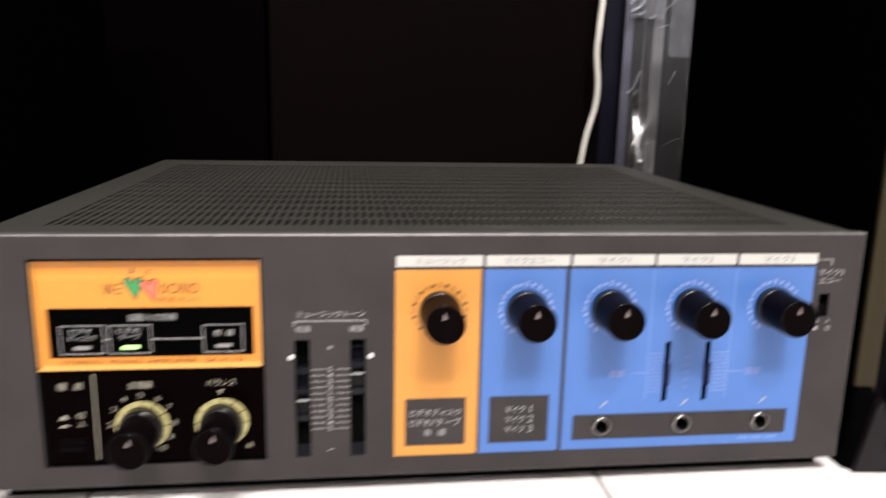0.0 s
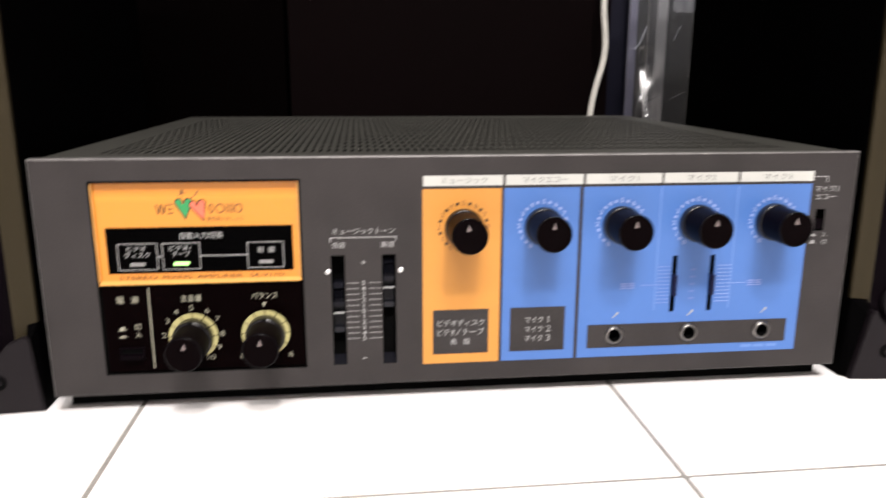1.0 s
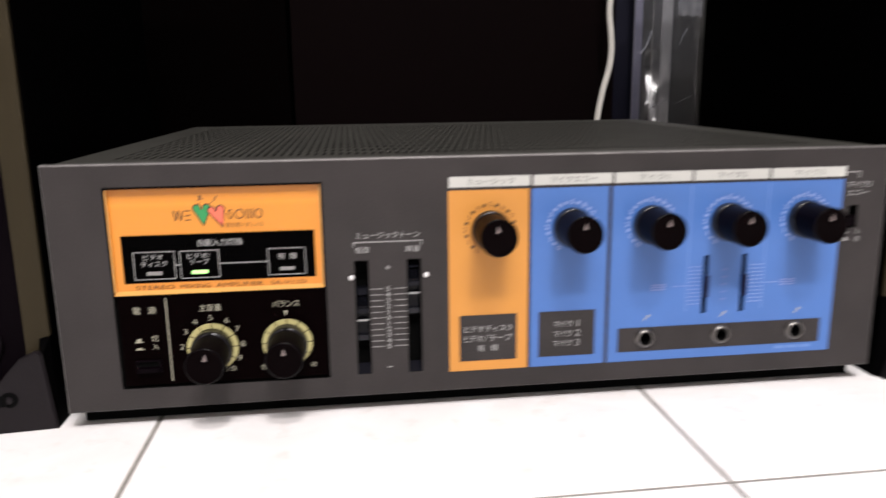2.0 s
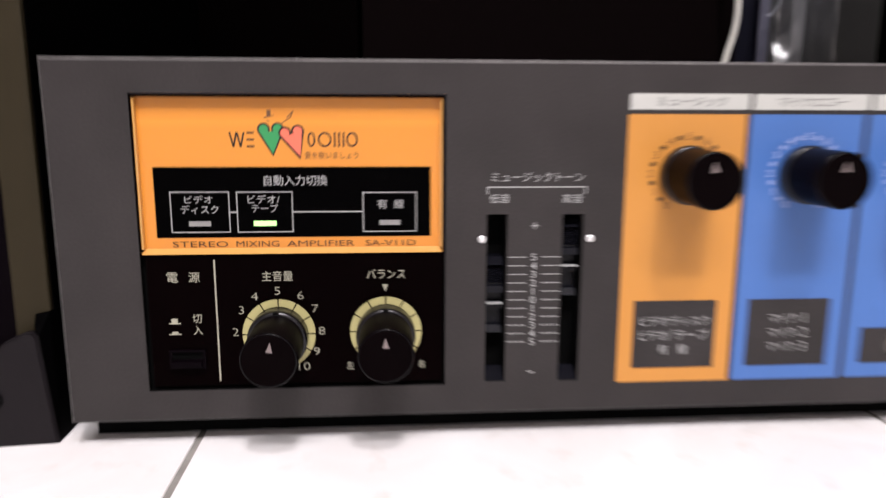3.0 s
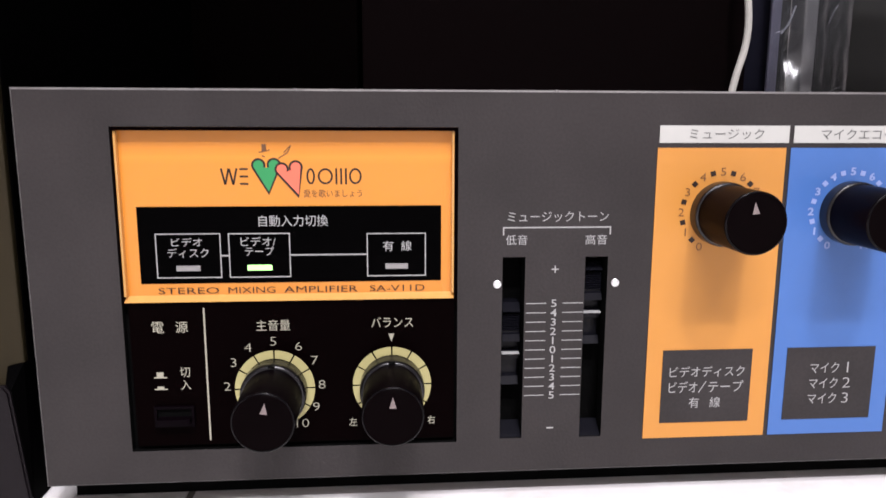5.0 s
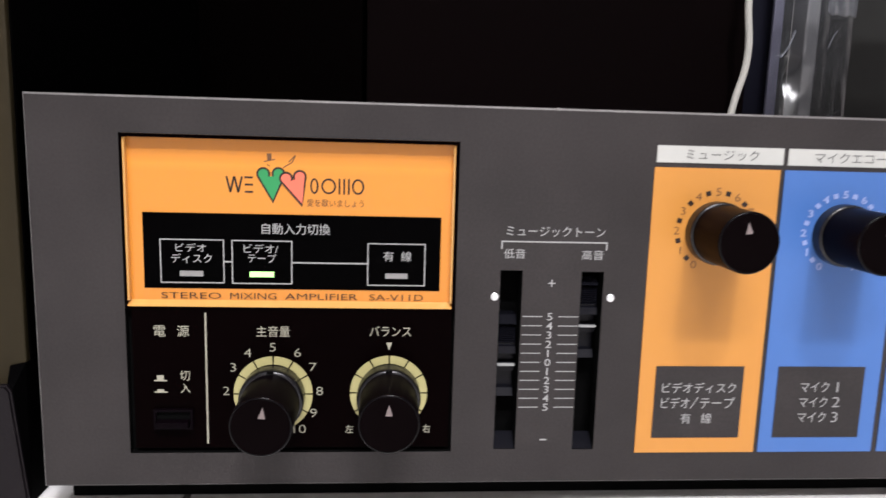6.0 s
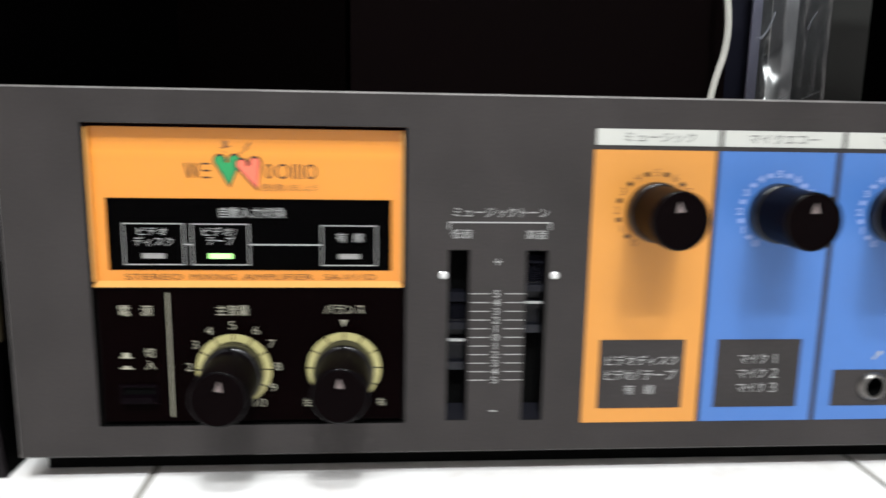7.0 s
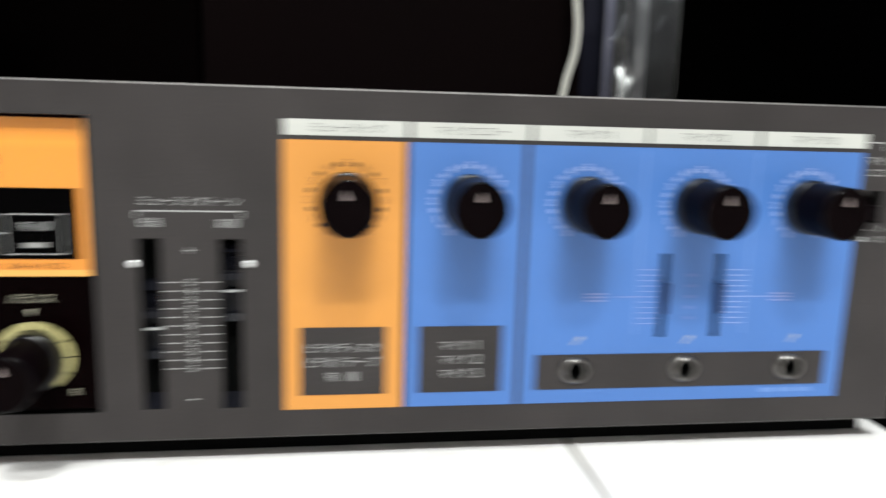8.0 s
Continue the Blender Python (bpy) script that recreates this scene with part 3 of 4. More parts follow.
button = part("power_button", pierced((0.0337, 0.0456), (0.0287, 0.0353), -0.0006, YL, [(0.0345, 0.0448, 0.0296, 0.0345)]), "knob", amp, "black power push button")
part("well", box(0.0345, 0.0448, YL - 0.0002, YL, 0.0296, 0.0345), "inside", button, "dark well above the button")
part("cap", box(0.0347, 0.0446, -0.0024, YL, 0.0297, 0.0318, 0.0003), "knob", button)
lwords("主音量", 65.1, 75.3, 58.4, 61.9, weight=0.0)
lwords("バランス", 99.8, 112.6, 58.8, 62.1, weight=0.0)


def arc(cx, cz, r0, r1, a0, a1, y, thick=0.0002, steps=6):
    """A piece of a ring; angles in degrees, clockwise from the top."""
    pts = []
    for k in range(steps + 1):
        a = radians(a0 + (a1 - a0) * k / steps)
        pts.append((cx + r1 * math.sin(a), cz + r1 * math.cos(a)))
    for k in range(steps, -1, -1):
        a = radians(a0 + (a1 - a0) * k / steps)
        pts.append((cx + r0 * math.sin(a), cz + r0 * math.cos(a)))
    return prism([(x * MM, z * MM) for x, z in pts], y - thick, y)


def knob(name, cx, cz, y, r, length, collar, label, drop=0.0, turn=0.0):
    """A turned knob: a collar with a shiny shoulder, a barrel, a rounded rim, an end face of radius r and a pointer turned by some degrees."""
    c = (cx * MM, y, (cz - drop) * MM)
    ob = part(name, lathe([(0.0, r), (0.0040, r + 0.0001), (length - 0.0005, r)], c, "y", 56), "knob", amp, label, True)
    part("collar", lathe([(0.0, collar)] + [(0.0036 + 0.0008 * math.sin(radians(a)), collar - 0.0008 + 0.0008 * math.cos(radians(a))) for a in range(0, 91, 15)] + [(0.0045, r - 0.0002)], c, "y", 64, caps=False), "collar", ob, "shiny black collar", True)
    bend = [(length - 0.0005 + 0.0005 * math.sin(radians(a)), r - 0.0005 + 0.0005 * math.cos(radians(a))) for a in range(0, 91, 15)]
    part("rim", lathe(bend, c, "y", 72, caps=False), "rim", ob, "polished rounded rim", True)
    part("cap", lathe([(length - 0.0001, r - 0.0005), (length + 0.0001, r - 0.0007), (length + 0.0001, 0.0)], c, "y", 48), "knob_face", ob, "dark end face")
    yt, k, q = y - length - 0.0003, r / 0.0086, Matrix.Rotation(radians(turn), 2)
    tri = [q @ Vector(p) * k for p in ((0, 0.0058), (-0.0010, 0.0026), (0.0010, 0.0026))]
    part("pointer", prism([(c[0] + p.x, c[2] + p.y) for p in tri], yt, yt + 0.0002), "pointer", ob, "pale pointer mark")
    return ob


for cx, cz, name, label in ((70.1, 40.0, "volume_knob", "black round volume knob"), (106.0, 40.4, "balance_knob", "black round balance knob")):
    volume = name == "volume_knob"
    for k in range(10):
        part("scale_segment", arc(cx, cz, 9.6, 12.15, -150 + 30 * k + 1.3, -150 + 30 * (k + 1) - 1.3, YL), "cream", lower, "cream scale segment")
    ob = knob(name, cx, cz, YL, 0.0088, 0.0247, 0.0097, label, 0.8 if volume else 0.5, -7 if volume else 0)
    part("skirt", lathe([(0.0, 0.0099)] + [(0.0050 + 0.0012 * math.sin(radians(a)), 0.0087 + 0.0012 * math.cos(radians(a))) for a in range(0, 91, 15)], (cx * MM, YL, (cz - 0.5) * MM), "y", 64, caps=False), "collar", ob, "shiny black knob skirt", True)
    slab(cx - 1.0, cx + 1.0, cz + 8.5, cz + 9.2, "inside", ob, "skirt_notch", YL - 0.0058, 0.0006)
for n, (x, z) in enumerate(((55.7, 41.0), (57.9, 48.6), (62.4, 53.3), (70.0, 55.1), (77.6, 53.4), (82.3, 48.8), (84.4, 41.0), (82.5, 33.8), (78.2, 28.5)), 2):
    w = 1.9 if n == 10 else 1.05
    lwords(str(n), x - w, x + w, z - 1.35, z + 1.35, weight=-0.014)
lwords("左", 92.5, 95.0, 27.1, 29.8, weight=0.0)
lwords("右", 117.0, 119.4, 27.1, 29.8, weight=0.0)
part("centre_mark", prism([(0.1050, 0.0568), (0.1068, 0.0568), (0.1059, 0.0543)], YL - 0.0002, YL), "gold", lower, "cream centre mark")

# music tone sliders
YF = 0.0
words("ミュージックトーン", 141.3, 172.4, 91.2, 94.4, "white", front, weight=0.0)
words("低音", 140.8, 147.5, 84.2, 87.3, "white", front, weight=0.0)
words("高音", 165.4, 172.2, 84.1, 87.2, "white", front, weight=0.0)
slab(139.9, 173.3, 89.3, 89.7, "white", front, "bracket_line", YF, 0.00015)
for x in (139.9, 172.9):
    slab(x, x + 0.4, 87.2, 89.3, "white", front, "bracket_line", YF, 0.00015)
words("+", 155.2, 157.4, 75.4, 77.6, "white", front, weight=0.0)
words("-", 155.0, 157.2, 24.6, 25.1, "white", front, weight=0.0)
for n in range(11):
    z = 65.75 - n * 2.99
    slab(147.5, 153.8, z - 0.12, z + 0.12, "white", front, "scale_line", YF, 0.00012)
    slab(159.0, 165.4, z - 0.12, z + 0.12, "white", front, "scale_line", YF, 0.00012)
    words(str(abs(5 - n)), 155.2, 157.2, z - 1.2, z + 1.2, "white", front, weight=0.005)


def slide(x0, x1, zt):
    """A slider cap in its slot: a sloped top, a finely ribbed grip, a lip, a pale index line and a lower stop."""
    prof = [(zt, 0.0062), (zt - 0.2, 0.0052), (zt - 2.6, 0.0024), (zt - 3.0, 0.0038)]
    for k in range(9):
        prof += [(zt - 3.3 - 0.7 * k, 0.0034), (zt - 3.65 - 0.7 * k, 0.0040)]
    prof += [(zt - 9.7, 0.0040), (zt - 10.1, 0.0030), (zt - 12.2, 0.0022), (zt - 12.4, 0.0066), (zt - 15.6, 0.0066), (zt - 15.8, 0.0044), (zt - 18.6, 0.0046), (zt - 18.8, 0.0072),
             (zt - 24.4, 0.0072), (zt - 24.6, 0.0052), (zt - 27.0, 0.0040), (zt - 27.2, 0.0066)]
    bm = bmesh.new()
    front_v = [[bm.verts.new((x * MM, y, z * MM)) for z, y in prof] for x in (x0, x1)]
    back_v = [[bm.verts.new((x * MM, 0.0098, z * MM)) for z, y in prof] for x in (x0, x1)]
    for k in range(len(prof) - 1):
        bm.faces.new((front_v[0][k], front_v[1][k], front_v[1][k + 1], front_v[0][k + 1]))
        for s in (0, 1):
            bm.faces.new((front_v[s][k], front_v[s][k + 1], back_v[s][k + 1], back_v[s][k]))
    for k in (0, -1):
        bm.faces.new((front_v[0][k], front_v[1][k], back_v[1][k], back_v[0][k]))
    bmesh.ops.recalc_face_normals(bm, faces=bm.faces)
    ob = part("tone_slider", bm, "slider", amp, "blue-black slider cap")
    part("index_line", box(x0 * MM, x1 * MM, 0.0026, 0.0045, (zt - 16.5) * MM, (zt - 16.08) * MM), "white", ob, "pale index line")


slide(140.7, 146.2, 65.2)
slide(166.4, 172.0, 78.2)
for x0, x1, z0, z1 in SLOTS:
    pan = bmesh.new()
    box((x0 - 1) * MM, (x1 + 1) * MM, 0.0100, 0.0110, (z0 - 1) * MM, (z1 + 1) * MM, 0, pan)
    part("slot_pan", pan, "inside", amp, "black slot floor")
    wedge = bmesh.new()
    a = [wedge.verts.new((x * MM, y, z * MM)) for x, y, z in ((x0, 0.0005, z0), (x1, 0.0005, z0), (x1, 0.0060, z0 + 3.8), (x0, 0.0060, z0 + 3.8), (x0, 0.0060, z0), (x1, 0.0060, z0))]
    for f in ((0, 1, 2, 3), (0, 3, 4), (1, 5, 2), (0, 4, 5, 1), (4, 3, 2, 5)):
        wedge.faces.new([a[k] for k in f])
    bmesh.ops.recalc_face_normals(wedge, faces=wedge.faces)
    part("slot_ramp", wedge, "slider", amp, "dark sloped slot end")
for x in (138.4, 175.3):
    part("screw", lathe([(-0.0002, 0.00125), (0.0003, 0.00125), (0.0006, 0.0009), (0.0008, 0.0)], (x * MM, 0, 0.0720), "y", 20), "chrome", amp, "bright domed screw", True)

# music and microphone columns
PLATES = [("orange", 186.6, 226.9), ("blue", 228.4, 267.9), ("blue", 269.9, 394.6)]
plates = []
for tone, x0, x1 in PLATES:
    cut = [] if x0 < 269 else [mm(h) for h in MIC_SLOTS] + [mm((x - JACK_HOLE, x + JACK_HOLE, z - JACK_HOLE, z + JACK_HOLE)) for x, z in JACKS]
    plates.append(part("control_plate", pierced((x0 * MM, x1 * MM), (0.0203, 0.1135), -0.0003, 0.0001, cut), tone, amp, f"{tone} printed control plate"))
orange, echo, mics = plates
HEADS = [(187.0, 227.5, "ミュージック", 196.2, 219.4), (229.0, 269.4, "マイクエコー", 237.6, 261.0), (270.8, 311.3, "マイク1", 283.2, 298.6), (312.5, 352.9, "マイク2", 324.9, 340.4), (354.3, 395.2, "マイク3", 366.9, 382.6)]
for x0, x1, body, t0, t1 in HEADS:
    head = slab(x0, x1, 115.0, 120.2, "strip", amp, "name_strip", YF, 0.0003, "off-white name strip")
    words(body, t0, t1, 116.1, 119.2, "ink", head, -0.00042, weight=-0.008)
for owner, x0, x1 in ((orange, 191.8, 221.2), (echo, 232.8, 262.5)):
    slab(x0, x1, 25.5, 49.8, "panel", owner, "text_field", -0.0003, 0.0002, "grey lettered field")
YP = -0.0003
words("ビデオディスク", 194.2, 218.9, 40.8, 44.4, "white", orange, YP - 0.00035, weight=0.0)
words("ビデオ", 194.2, 203.6, 35.6, 39.4, "white", orange, YP - 0.00035, weight=0.0)
words("/", 203.9, 206.6, 35.6, 39.4, "white", orange, YP - 0.00035, weight=-0.02)
words("テープ", 207.2, 218.8, 35.6, 39.4, "white", orange, YP - 0.00035, weight=0.0)
words("有", 201.1, 204.5, 30.4, 34.0, "white", orange, YP - 0.00035, weight=0.0)
words("線", 208.0, 211.5, 30.4, 34.0, "white", orange, YP - 0.00035, weight=0.0)
for n, z in ((1, 41.2), (2, 36.0), (3, 30.8)):
    words("マイク", 240.9, 250.6, z, z + 3.5, "white", echo, YP - 0.00035, weight=0.0)
    words(str(n), 252.2, 254.9, z, z + 3.5, "white", echo, YP - 0.00035, weight=-0.012)
for cx, owner, ink in ((207.7, orange, "brown_ink"), (249.2, echo, "lilac"), (290.7, mics, "lilac"), (332.2, mics, "lilac"), (374.5, mics, "lilac")):
    cz = 93.9
    for n in range(11):
        a = radians(-150 + 30 * n)
        x, z, w = cx - 0.2 + 12.6 * math.sin(a), cz + 12.4 * math.cos(a), 1.7 if n == 10 else 0.95
        words(str(n), x - w, x + w, z - 1.2, z + 1.2, "grey_ink" if ink == "brown_ink" else "lilac_soft", owner, YP - 0.00015, weight=-0.012 if ink == "brown_ink" else 0.03)
        if n < 10:
            b = radians(-135 + 30 * n)
            x, z = cx - 0.2 + 12.3 * math.sin(b), cz + 12.2 * math.cos(b)
            dot = prism([((x + 1.1 * math.cos(q)) * MM, (z + 1.05 * math.sin(q)) * MM) for q in (math.pi / 4 - b + math.pi / 2 * k for k in range(4))], YP - 0.00015, YP)
            part("scale_dot", dot, ink if ink == "brown_ink" else "lilac_soft", owner)
    knob("level_knob", cx, cz, YP, 0.0091, 0.0222, 0.0099, "black cylindrical level knob", 0.45, 8 if cx < 210 else 0)
# microphone block: printed rules, thin sliders and sockets
for x in (311.6, 353.6):
    slab(x - 0.35, x + 0.35, 46.0, 112.5, "blue_pale", mics, "column_rule", YP, 0.00012)
for n in range(11):
    z = 70.0 - 2.0 * n
    long = n == 5
    slab(303.4 if long else 312.3, 319.4, z - 0.12, z + 0.12, "pink_print", mics, "scale_line", YP, 0.00015)
    slab(345.6, 362.5 if long else 353.6, z - 0.12, z + 0.12, "lilac_soft", mics, "scale_line", YP, 0.00015)
for x0, x1 in ((292.4, 295.8), (296.4, 299.8), (363.6, 367.0), (367.8, 371.4)):
    for z in (58.6, 59.9, 61.1):
        slab(x0, x1, z - 0.3, z + 0.3, "pink_print", mics, "text_bar", YP, 0.00015)
for z in (52.0, 56.0, 60.0, 64.0, 68.0):
    slab(330.6, 333.6, z - 0.5, z + 0.5, "pink_dim", mics, "text_bar", YP, 0.00015)
for x0, x1, z0, z1 in MIC_SLOTS:
    part("slot_pan", box((x0 - 1) * MM, (x1 + 1) * MM, 0.0065, 0.0075, (z0 - 1) * MM, (z1 + 1) * MM), "blue_dark", amp, "dark slot floor")
    part("tone_lever", box((x0 + 0.3) * MM, (x1 - 0.3) * MM, -0.0030, 0.0060, 0.0540, 0.0655, 0.0005), "lever", amp, "thin navy slider lever")
part("socket_bar", pierced((0.2752, 0.3884), (0.0256, 0.0386), -0.0006, -0.0003, [mm((x - JACK_HOLE, x + JACK_HOLE, z - JACK_HOLE, z + JACK_HOLE)) for x, z in JACKS]), "panel", mics, "grey socket bar")
for x, z in JACKS:
    c = (x * MM, 0.0, z * MM)
    socket = part("microphone_socket", lathe([(0.0014, 0.0034), (0.0020, 0.0037), (0.0020, 0.0043), (0.0014, 0.0050), (0.0004, 0.0053)][::-1], c, "y", 40, caps=False), "jack", amp, "dull nickel microphone socket", True)
    part("bore", lathe([(-0.0058, 0.0), (-0.0058, 0.00345), (0.0015, 0.00345)], c, "y", 32, caps=False), "inside", socket, "dark bore")
    d = Vector((0.7, 0.72))
    for s0, s1, t in ((-1.9, 0.9, 0.45), (0.7, 2.3, 0.95)):
        side = Vector((-d.y, d.x)) * t / 2 * 1.2
        a, b = Vector((x + 0.2, z + 11.0)) + d * s0, Vector((x + 0.2, z + 11.0)) + d * s1
        part("microphone_symbol", prism([tuple(v * MM) for v in (a + side, a - side, b - side, b + side)], YP - 0.00015, YP), "white", mics, "white microphone symbol")
for k in range(3):
    slab(363.2 + 7.4 * k, 369.4 + 7.4 * k, 22.6, 24.2, "blue_pale", mics, "text_bar", YP, 0.00012)
# echo switch at the end of the plate
words("マイク3", 396.9, 410.0, 109.0, 112.4, "white", front, weight=0.0)
words("エコー", 397.6, 408.8, 104.9, 107.5, "white", front, weight=0.0)
slab(396.0, 403.4, 117.0, 117.4, "white", front, "bracket_line", YF, 0.00015)
slab(403.0, 403.4, 114.2, 117.0, "white", front, "bracket_line", YF, 0.00015)
words("入", 403.6, 406.2, 84.4, 87.0, "white", front, weight=0.0)
words("切", 403.7, 406.4, 80.2, 82.8, "white", front, weight=0.0)
for z, h in ((84.8, 0.8), (80.7, 1.4)):
    slab(396.9, 400.0, z, z + 0.4, "white", front, "switch_symbol", YF, 0.00015)
    slab(397.7, 399.3, z + 0.4, z + 0.4 + h, "white", front, "switch_symbol", YF, 0.00015)
switch = part("echo_switch", box(0.3980, 0.4046, 0.0062, 0.0070, 0.0870, 0.1002), "inside", amp, "black echo switch")
part("cap", box(0.3992, 0.4034, 0.0004, 0.0061, 0.0885, 0.0940, 0.0005), "knob", switch)


# ---- the two loudspeakers ----
def loudspeaker(inner, out, fy, lip, top, inset, proud, label):
    """A bookshelf speaker; inner is the x of its cheek beside the amplifier, out = -1 or 1 the way it goes on from there."""
    WID, DEP, HGT, BOARD = 0.255, 0.235, 0.42, 0.0125
    sp = thing("loudspeaker", label, "loudspeaker", "loudspeakers beside the amplifier", (inner, fy, 0))

    def X(a, b):
        return (min(out * a, out * b), max(out * a, out * b))

    def solid(name, a, b, y0, y1, z0, z1, mat, bevel=0.0, text="", under=sp):
        return part(name, box(*X(a, b), y0, y1, z0, z1, bevel), mat, under, text)

    # cabinet boards, blackened for the shade on their sides; their front edges are lighter vinyl
    for a, b in ((0.0, BOARD), (WID - BOARD, WID)):
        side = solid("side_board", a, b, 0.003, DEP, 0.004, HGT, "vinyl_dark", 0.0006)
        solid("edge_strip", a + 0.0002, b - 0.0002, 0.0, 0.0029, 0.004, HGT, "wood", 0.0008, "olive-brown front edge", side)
    # the lower front edge is painted paler for the light it catches
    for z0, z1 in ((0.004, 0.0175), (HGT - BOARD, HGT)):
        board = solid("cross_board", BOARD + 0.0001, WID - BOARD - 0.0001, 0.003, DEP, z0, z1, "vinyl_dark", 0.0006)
        solid("edge_strip", BOARD + 0.0001, WID - BOARD - 0.0001, 0.0, 0.0029, z0, z1, "board_edge" if z0 < 0.1 else "wood", 0.0008, "front edge with its highlight put into pale grey" if z0 < 0.1 else "olive-brown front edge", board)
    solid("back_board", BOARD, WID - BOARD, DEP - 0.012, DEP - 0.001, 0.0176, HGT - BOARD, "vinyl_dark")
    wcx, wcz, wr = out * 0.1200, 0.128, 0.0980
    pcx, pcz = out * 0.0376, 0.0398
    baffle = bmesh.new()
    box(*X(BOARD + 0.0001, WID - BOARD - 0.0001), 0.010, 0.020, 0.0176, HGT - BOARD - 0.0001, 0, baffle)
    part("baffle", baffle, "baffle", sp, "black front baffle")
    woofer = part("woofer", lathe([(-0.0005, wr), (0.004, wr), (0.005, wr - 0.001), (0.005, wr - 0.008), (0.003, wr - 0.010)], (wcx, 0.0100, wcz), "y", 72, caps=False), "cone", sp, "grey woofer frame", True)
    part("surround", lathe([(0.003, wr - 0.0095), (0.0065, wr - 0.013), (0.0065, wr - 0.016), (0.002, wr - 0.020)], (wcx, 0.0100, wcz), "y", 72, caps=False), "rubber", woofer, "black rubber surround", True)
    part("cone", lathe([(0.0025, wr - 0.0198), (0.0004, 0.030), (0.0008, 0.028), (0.006, 0.016), (0.0075, 0.0)], (wcx, 0.0098, wcz), "y", 72, caps=False), "cone", woofer, "grey paper cone", True)
    for k in range(8):
        a = 2 * math.pi * (k + 0.5) / 8
        part("screw", lathe([(0.0, 0.0024), (0.001, 0.0022), (0.0014, 0.0)], (wcx + (wr - 0.0045) * math.cos(a), 0.005, wcz + (wr - 0.0045) * math.sin(a)), "y", 14), "rubber", woofer, "black screw", True)
    port = part("bass_port", lathe([(0.0, 0.0112), (0.002, 0.0112), (0.0032, 0.0100), (0.0032, 0.0082), (0.0015, 0.0070), (0.0004, 0.0068)], (pcx, 0.0100, pcz), "y", 40, caps=False), "guard", sp, "black rimmed bass port", True)
    part("bore", lathe([(0.0006, 0.0), (0.0006, 0.0069)], (pcx, 0.0100, pcz), "y", 32, caps=False), "inside", port, "dark port bore")
    # moulded corner guards at the bottom: a slanted front, a side blackened for its shade that splays out to the floor,
    # a screw in a keyhole groove
    for flip, at in ((1, 0.0), (-1, WID)):
        o = [(inset - lip, 0.0), (inset + top - 0.0004, 0.0385), (inset + top + 0.0010, 0.0405), (inset + top + 0.0030, 0.0405), (0.0130, 0.0372), (0.0280, 0.0205), (0.0330, 0.0180), (0.0440, 0.0165), (0.0440, 0.0)]
        bm = prism([(out * (at + flip * u), v) for u, v in o], -0.0064 - proud, -0.0045, None, 0.0007)
        for v in bm.verts:
            lean = 0.10 * max(0.0, abs(v.co.x - out * at) - 0.002)
            v.co.y += (0.4 if v.co.y > -0.005 else -1.0) * lean
        guard = part("corner_guard", bm, "guard", sp, "black moulded corner guard")
        side = bmesh.new()
        for u, y, z in ((inset - lip, -0.0052, 0.0003), (inset + top - 0.0006, -0.0052, 0.0390), (inset + top + 0.0012, -0.0050, 0.0400), (inset + top + 0.0020, -0.0008, 0.0452), (0.0002, -0.0006, 0.0462), (-0.0004, 0.004, 0.0462),
                        (-lip, -0.002, 0.0003), (-0.0004, 0.040, 0.0452), (-lip, 0.040, 0.0003), (0.0040, -0.0006, 0.0003)):
            side.verts.new((out * (at + flip * u), y, z))
        bmesh.ops.convex_hull(side, input=side.verts)
        for v in [v for v in side.verts if not v.link_faces]:
            side.verts.remove(v)
        for v in side.verts:
            if v.co.y > 0:
                v.co.x = out * (at - flip * max(0.0003, abs(v.co.x - out * at)))
        part("shaded_guard_side", side, "vinyl_dark", guard, "side of the guard, blackened for the shade there")
        c = (out * (at + flip * 0.0192), -0.0082 - proud, 0.0172)
        groove = [(0.0200, 0.0192), (0.0262, 0.0196), (0.0285, 0.0175), (0.0262, 0.0140), (0.0200, 0.0143)]
        part("screw_groove", prism([(out * (at + flip * u), v) for u, v in groove], c[1] - 0.0010, c[1] + 0.001), "inside", guard, "dark keyhole groove")
        part("screw_recess", lathe([(0.0001, 0.0040), (0.0003, 0.0038), (0.0003, 0.0)], c, "y", 24), "inside", guard, "dark screw recess")
        part("screw", lathe([(0.0004, 0.0019), (0.0009, 0.0017), (0.0012, 0.0)], c, "y", 18), "guard", guard, "black screw head", True)
    return sp


loudspeaker(-0.0088, -1, 0.0125, 0.0010, 0.0030, 0.0, 0.0, "black loudspeaker with olive-brown edges beside the amplifier")
loudspeaker(0.4315, 1, 0.0085, 0.0030, 0.0056, 0.0028, 0.0020, "black loudspeaker with olive-brown edges on the amplifier's socket side")

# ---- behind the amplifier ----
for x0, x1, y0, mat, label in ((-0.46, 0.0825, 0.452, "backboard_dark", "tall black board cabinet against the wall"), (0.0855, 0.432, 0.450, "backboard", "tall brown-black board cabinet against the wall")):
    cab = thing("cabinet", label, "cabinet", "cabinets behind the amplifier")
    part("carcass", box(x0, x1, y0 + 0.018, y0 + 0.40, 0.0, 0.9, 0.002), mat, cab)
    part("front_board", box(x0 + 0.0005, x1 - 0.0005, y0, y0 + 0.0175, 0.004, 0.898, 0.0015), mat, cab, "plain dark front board")

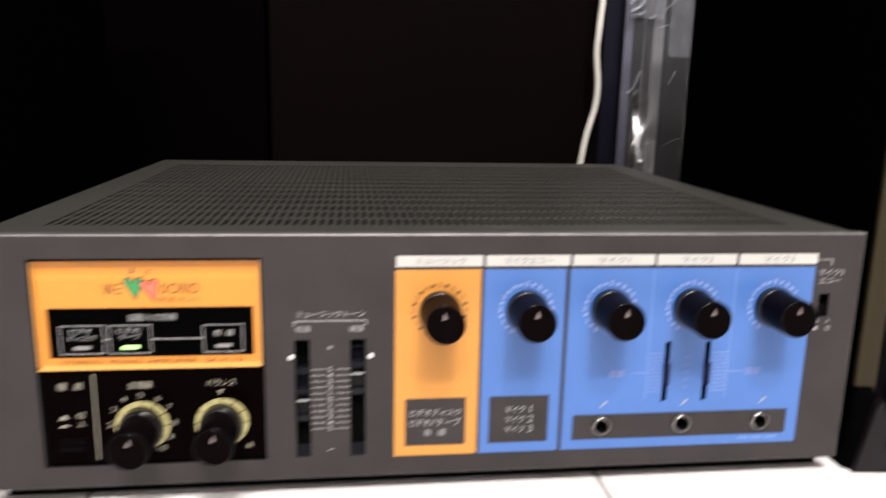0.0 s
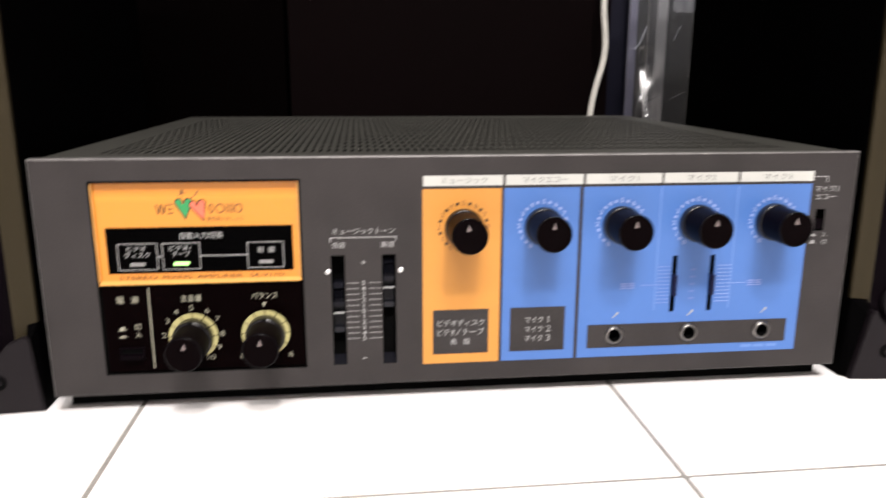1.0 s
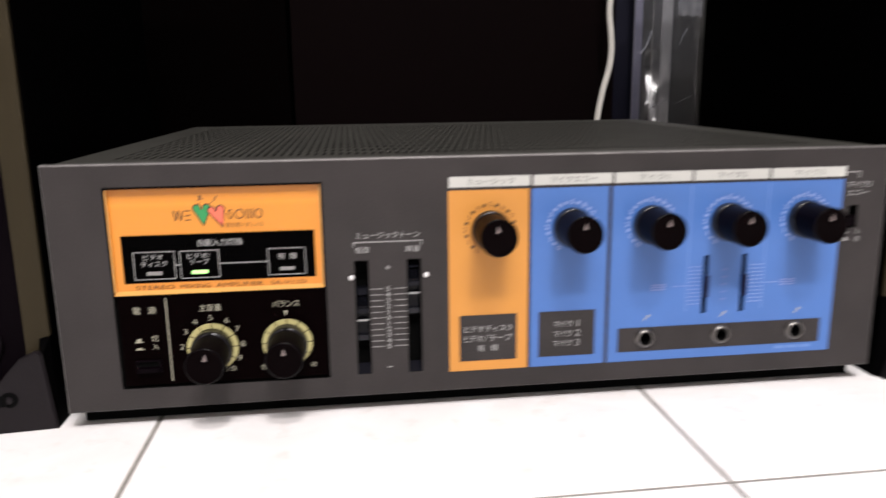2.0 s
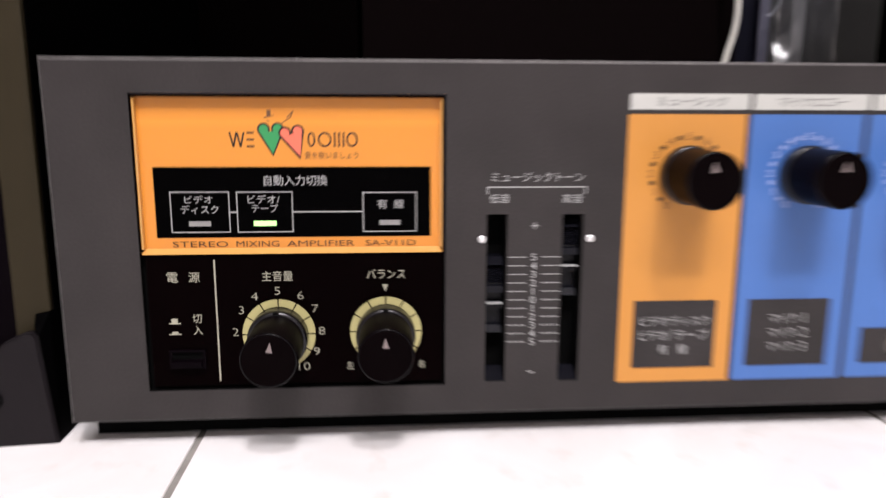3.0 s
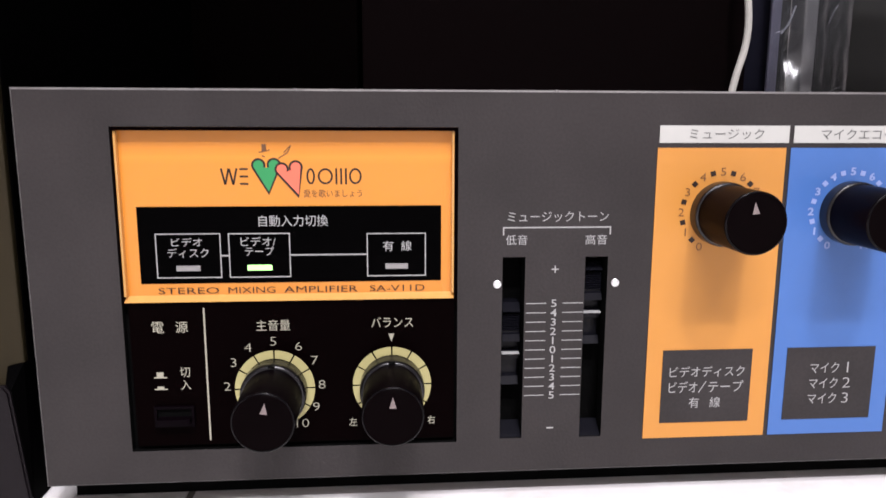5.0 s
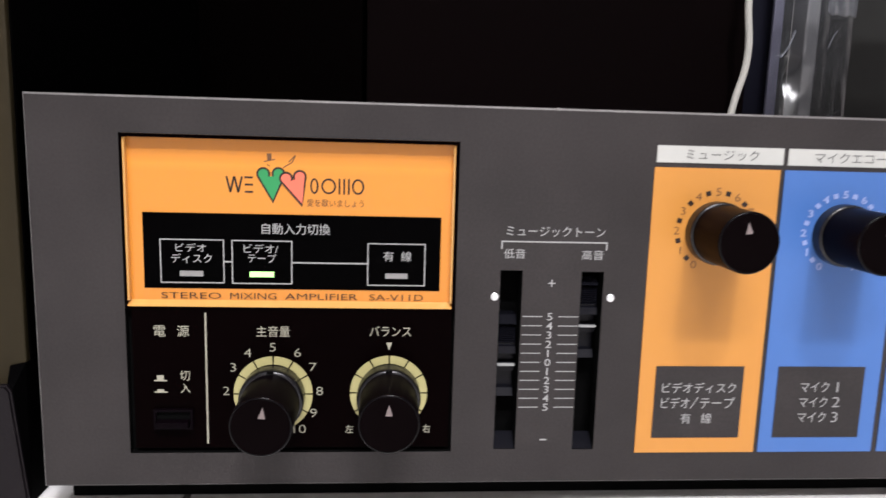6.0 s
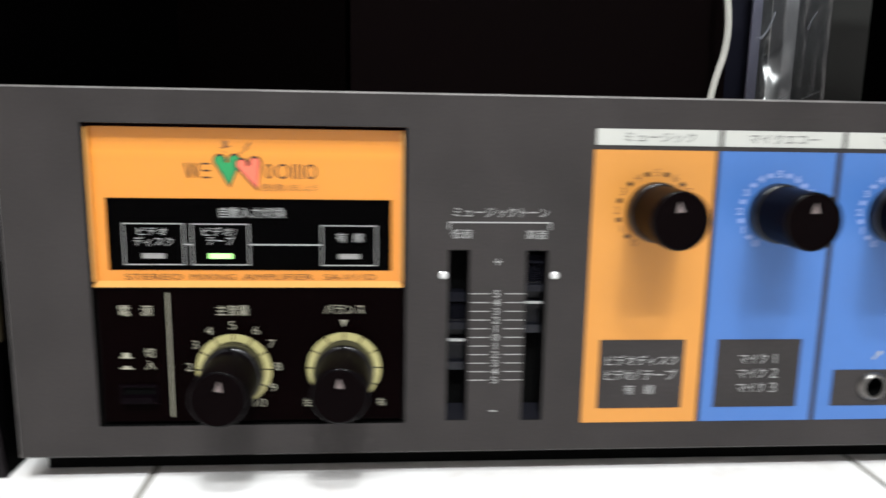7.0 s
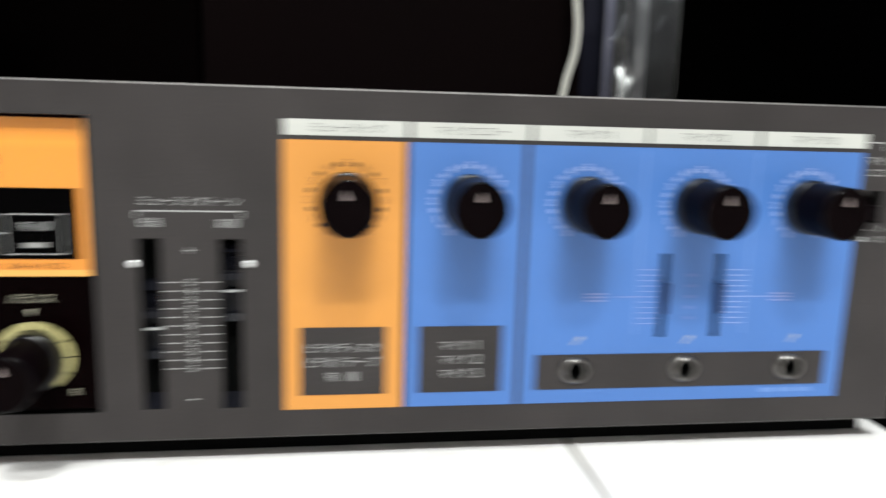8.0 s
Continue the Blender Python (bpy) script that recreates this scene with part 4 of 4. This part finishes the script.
cable = tagged(link("power_cable", tube([(0.396, 0.405, 0.0035), (0.398, 0.42, 0.06), (0.4035, 0.42, 0.124), (0.4085, 0.42, 0.155), (0.4152, 0.42, 0.181), (0.4168, 0.42, 0.204), (0.4135, 0.42, 0.236), (0.4150, 0.42, 0.262), (0.420, 0.425, 0.34), (0.416, 0.432, 0.50), (0.424, 0.44, 0.75), (0.43, 0.46, 0.90)], 0.0031), "cable", smooth=True), "cream plastic-sheathed cable hanging behind the amplifier", "cable")

rack = thing("rack_post", "grey steel upright post behind the amplifier", "shelf post")
part("flange", box(0.4538, 0.4628, 0.452, 0.456, 0.0, 1.2, 0.0008), "steel", rack, "blue-grey steel flange")
part("web", box(0.4650, 0.4840, 0.476, 0.480, 0.0, 1.2), "post_dark", rack)
part("rib", box(0.4840, 0.4965, 0.450, 0.476, 0.0, 1.2, 0.002), "steel_light", rack, "light steel rib")
part("side_panel", box(0.4970, 0.600, 0.462, 0.470, 0.0, 1.2, 0.001), "post_dark", rack, "dark side panel")
part("side_flange", box(0.4325, 0.4640, 0.470, 0.474, 0.0, 1.2, 0.0008), "navy", rack, "navy-black inner flange")


def wrap():
    """Loose clear film round the post, creased and puckered."""
    bm = bmesh.new()
    nx, nz, grid = 160, 260, []

    def ease(a, b, v):
        u = min(1.0, max(0.0, (v - a) / (b - a)))
        return u * u * (3 - 2 * u)

    for i in range(nx + 1):
        row = []
        for j in range(nz + 1):
            x, z = 0.4495 + 0.0755 * i / nx, 0.002 + 0.56 * j / nz
            crease = noise.noise(Vector((x * 60, z * 9, 0.3))) * 0.0035 + noise.noise(Vector((x * 160, z * 45, 4.1))) * 0.0012
            dx, dz = x - 0.4735, z - 0.156
            hold = ease(0.4620, 0.4700, x) * (1 - ease(0.474, 0.493, x)) * ease(0.105, 0.126, z) * (1 - ease(0.172, 0.204, z))
            sag = 0.004 - 0.315 * dx + 7 * dx * dx + 0.48 * dz - 2.6 * dz * dz
            row.append(bm.verts.new((x, 0.444 + (1 - 0.9 * hold) * 0.4 * crease + hold * sag, z)))
        grid.append(row)
    for i in range(nx):
        for j in range(nz):
            bm.faces.new((grid[i][j], grid[i + 1][j], grid[i + 1][j + 1], grid[i][j + 1]))
    return bm


film_wrap = tagged(link("plastic_wrap", wrap(), "film", smooth=True), "creased clear plastic film wrapped round the steel post", "plastic film")


def crinkle(x0, x1, z0, z1, y, seed):
    """A loose second layer of the film with a ragged lower edge."""
    bm, grid = bmesh.new(), []
    for i in range(17):
        row = []
        for j in range(41):
            x, ragged = x0 + (x1 - x0) * i / 16, 0.004 * noise.noise(Vector((i * 0.35, seed, 2.0)))
            z = z0 + ragged + (z1 - z0) * j / 40
            row.append(bm.verts.new((x, y + 0.0016 * noise.noise(Vector((x * 170, z * 60, seed))), z)))
        grid.append(row)
    for i in range(16):
        for j in range(40):
            bm.faces.new((grid[i][j], grid[i + 1][j], grid[i + 1][j + 1], grid[i][j + 1]))
    return bm


part("second_layer", crinkle(0.4975, 0.5245, 0.235, 0.52, 0.4405, 1.7), "film_layer", film_wrap, "doubled cloudy film", True)
part("second_layer", crinkle(0.4530, 0.4900, 0.2720, 0.40, 0.4400, 5.2), "film_layer", film_wrap, "doubled cloudy film", True)
# creases as milky cords, their paleness standing in for glints
FOLDS = (((0.4517, 0.1968), (0.4545, 0.1972), (0.4571, 0.1987), 0.00035), ((0.4700, 0.1378), (0.4800, 0.1428), (0.4888, 0.1474), 0.00035), ((0.473, 0.2719), (0.478, 0.2740), (0.4828, 0.2771), 0.0005),
         ((0.4888, 0.2802), (0.496, 0.286), (0.503, 0.2919), 0.00045), ((0.486, 0.2635), (0.491, 0.2650), (0.4953, 0.2668), 0.0004), ((0.4564, 0.1956), (0.4625, 0.2045), (0.4681, 0.2194), 0.0010), ((0.5000, 0.1420), (0.509, 0.1470), (0.517, 0.1500), 0.0003),
         ((0.453, 0.279), (0.462, 0.283), (0.470, 0.292), 0.0013), ((0.452, 0.286), (0.458, 0.291), (0.464, 0.299), 0.0016), ((0.456, 0.2755), (0.464, 0.2765), (0.471, 0.2800), 0.0006), ((0.500, 0.205), (0.503, 0.214), (0.507, 0.2205), 0.0005))
for a, b, c, r in FOLDS:
    part("fold", tube([(a[0], 0.4385, a[1]), (b[0], 0.4378, b[1]), (c[0], 0.4385, c[1])], r, 6), "film_fold", film_wrap, "film crease with its glint put into the colour", True)

set_words()

# ---- floor tiles, laid last ----
bm = box(GROUT / 2, TILE - GROUT / 2, GROUT / 2, TILE - GROUT / 2, -0.008, 0.0, 0.0008)
tile_mesh = bpy.data.meshes.new("tile")
bm.to_mesh(tile_mesh)
bm.free()
tile_mesh.materials.append(M["tile"])
for i in range(17):
    for j in range(17):
        ob = new("tile", tile_mesh)
        ob.location = (FX0 + i * TILE, FY0 + j * TILE, 0)
        ob.parent = floor
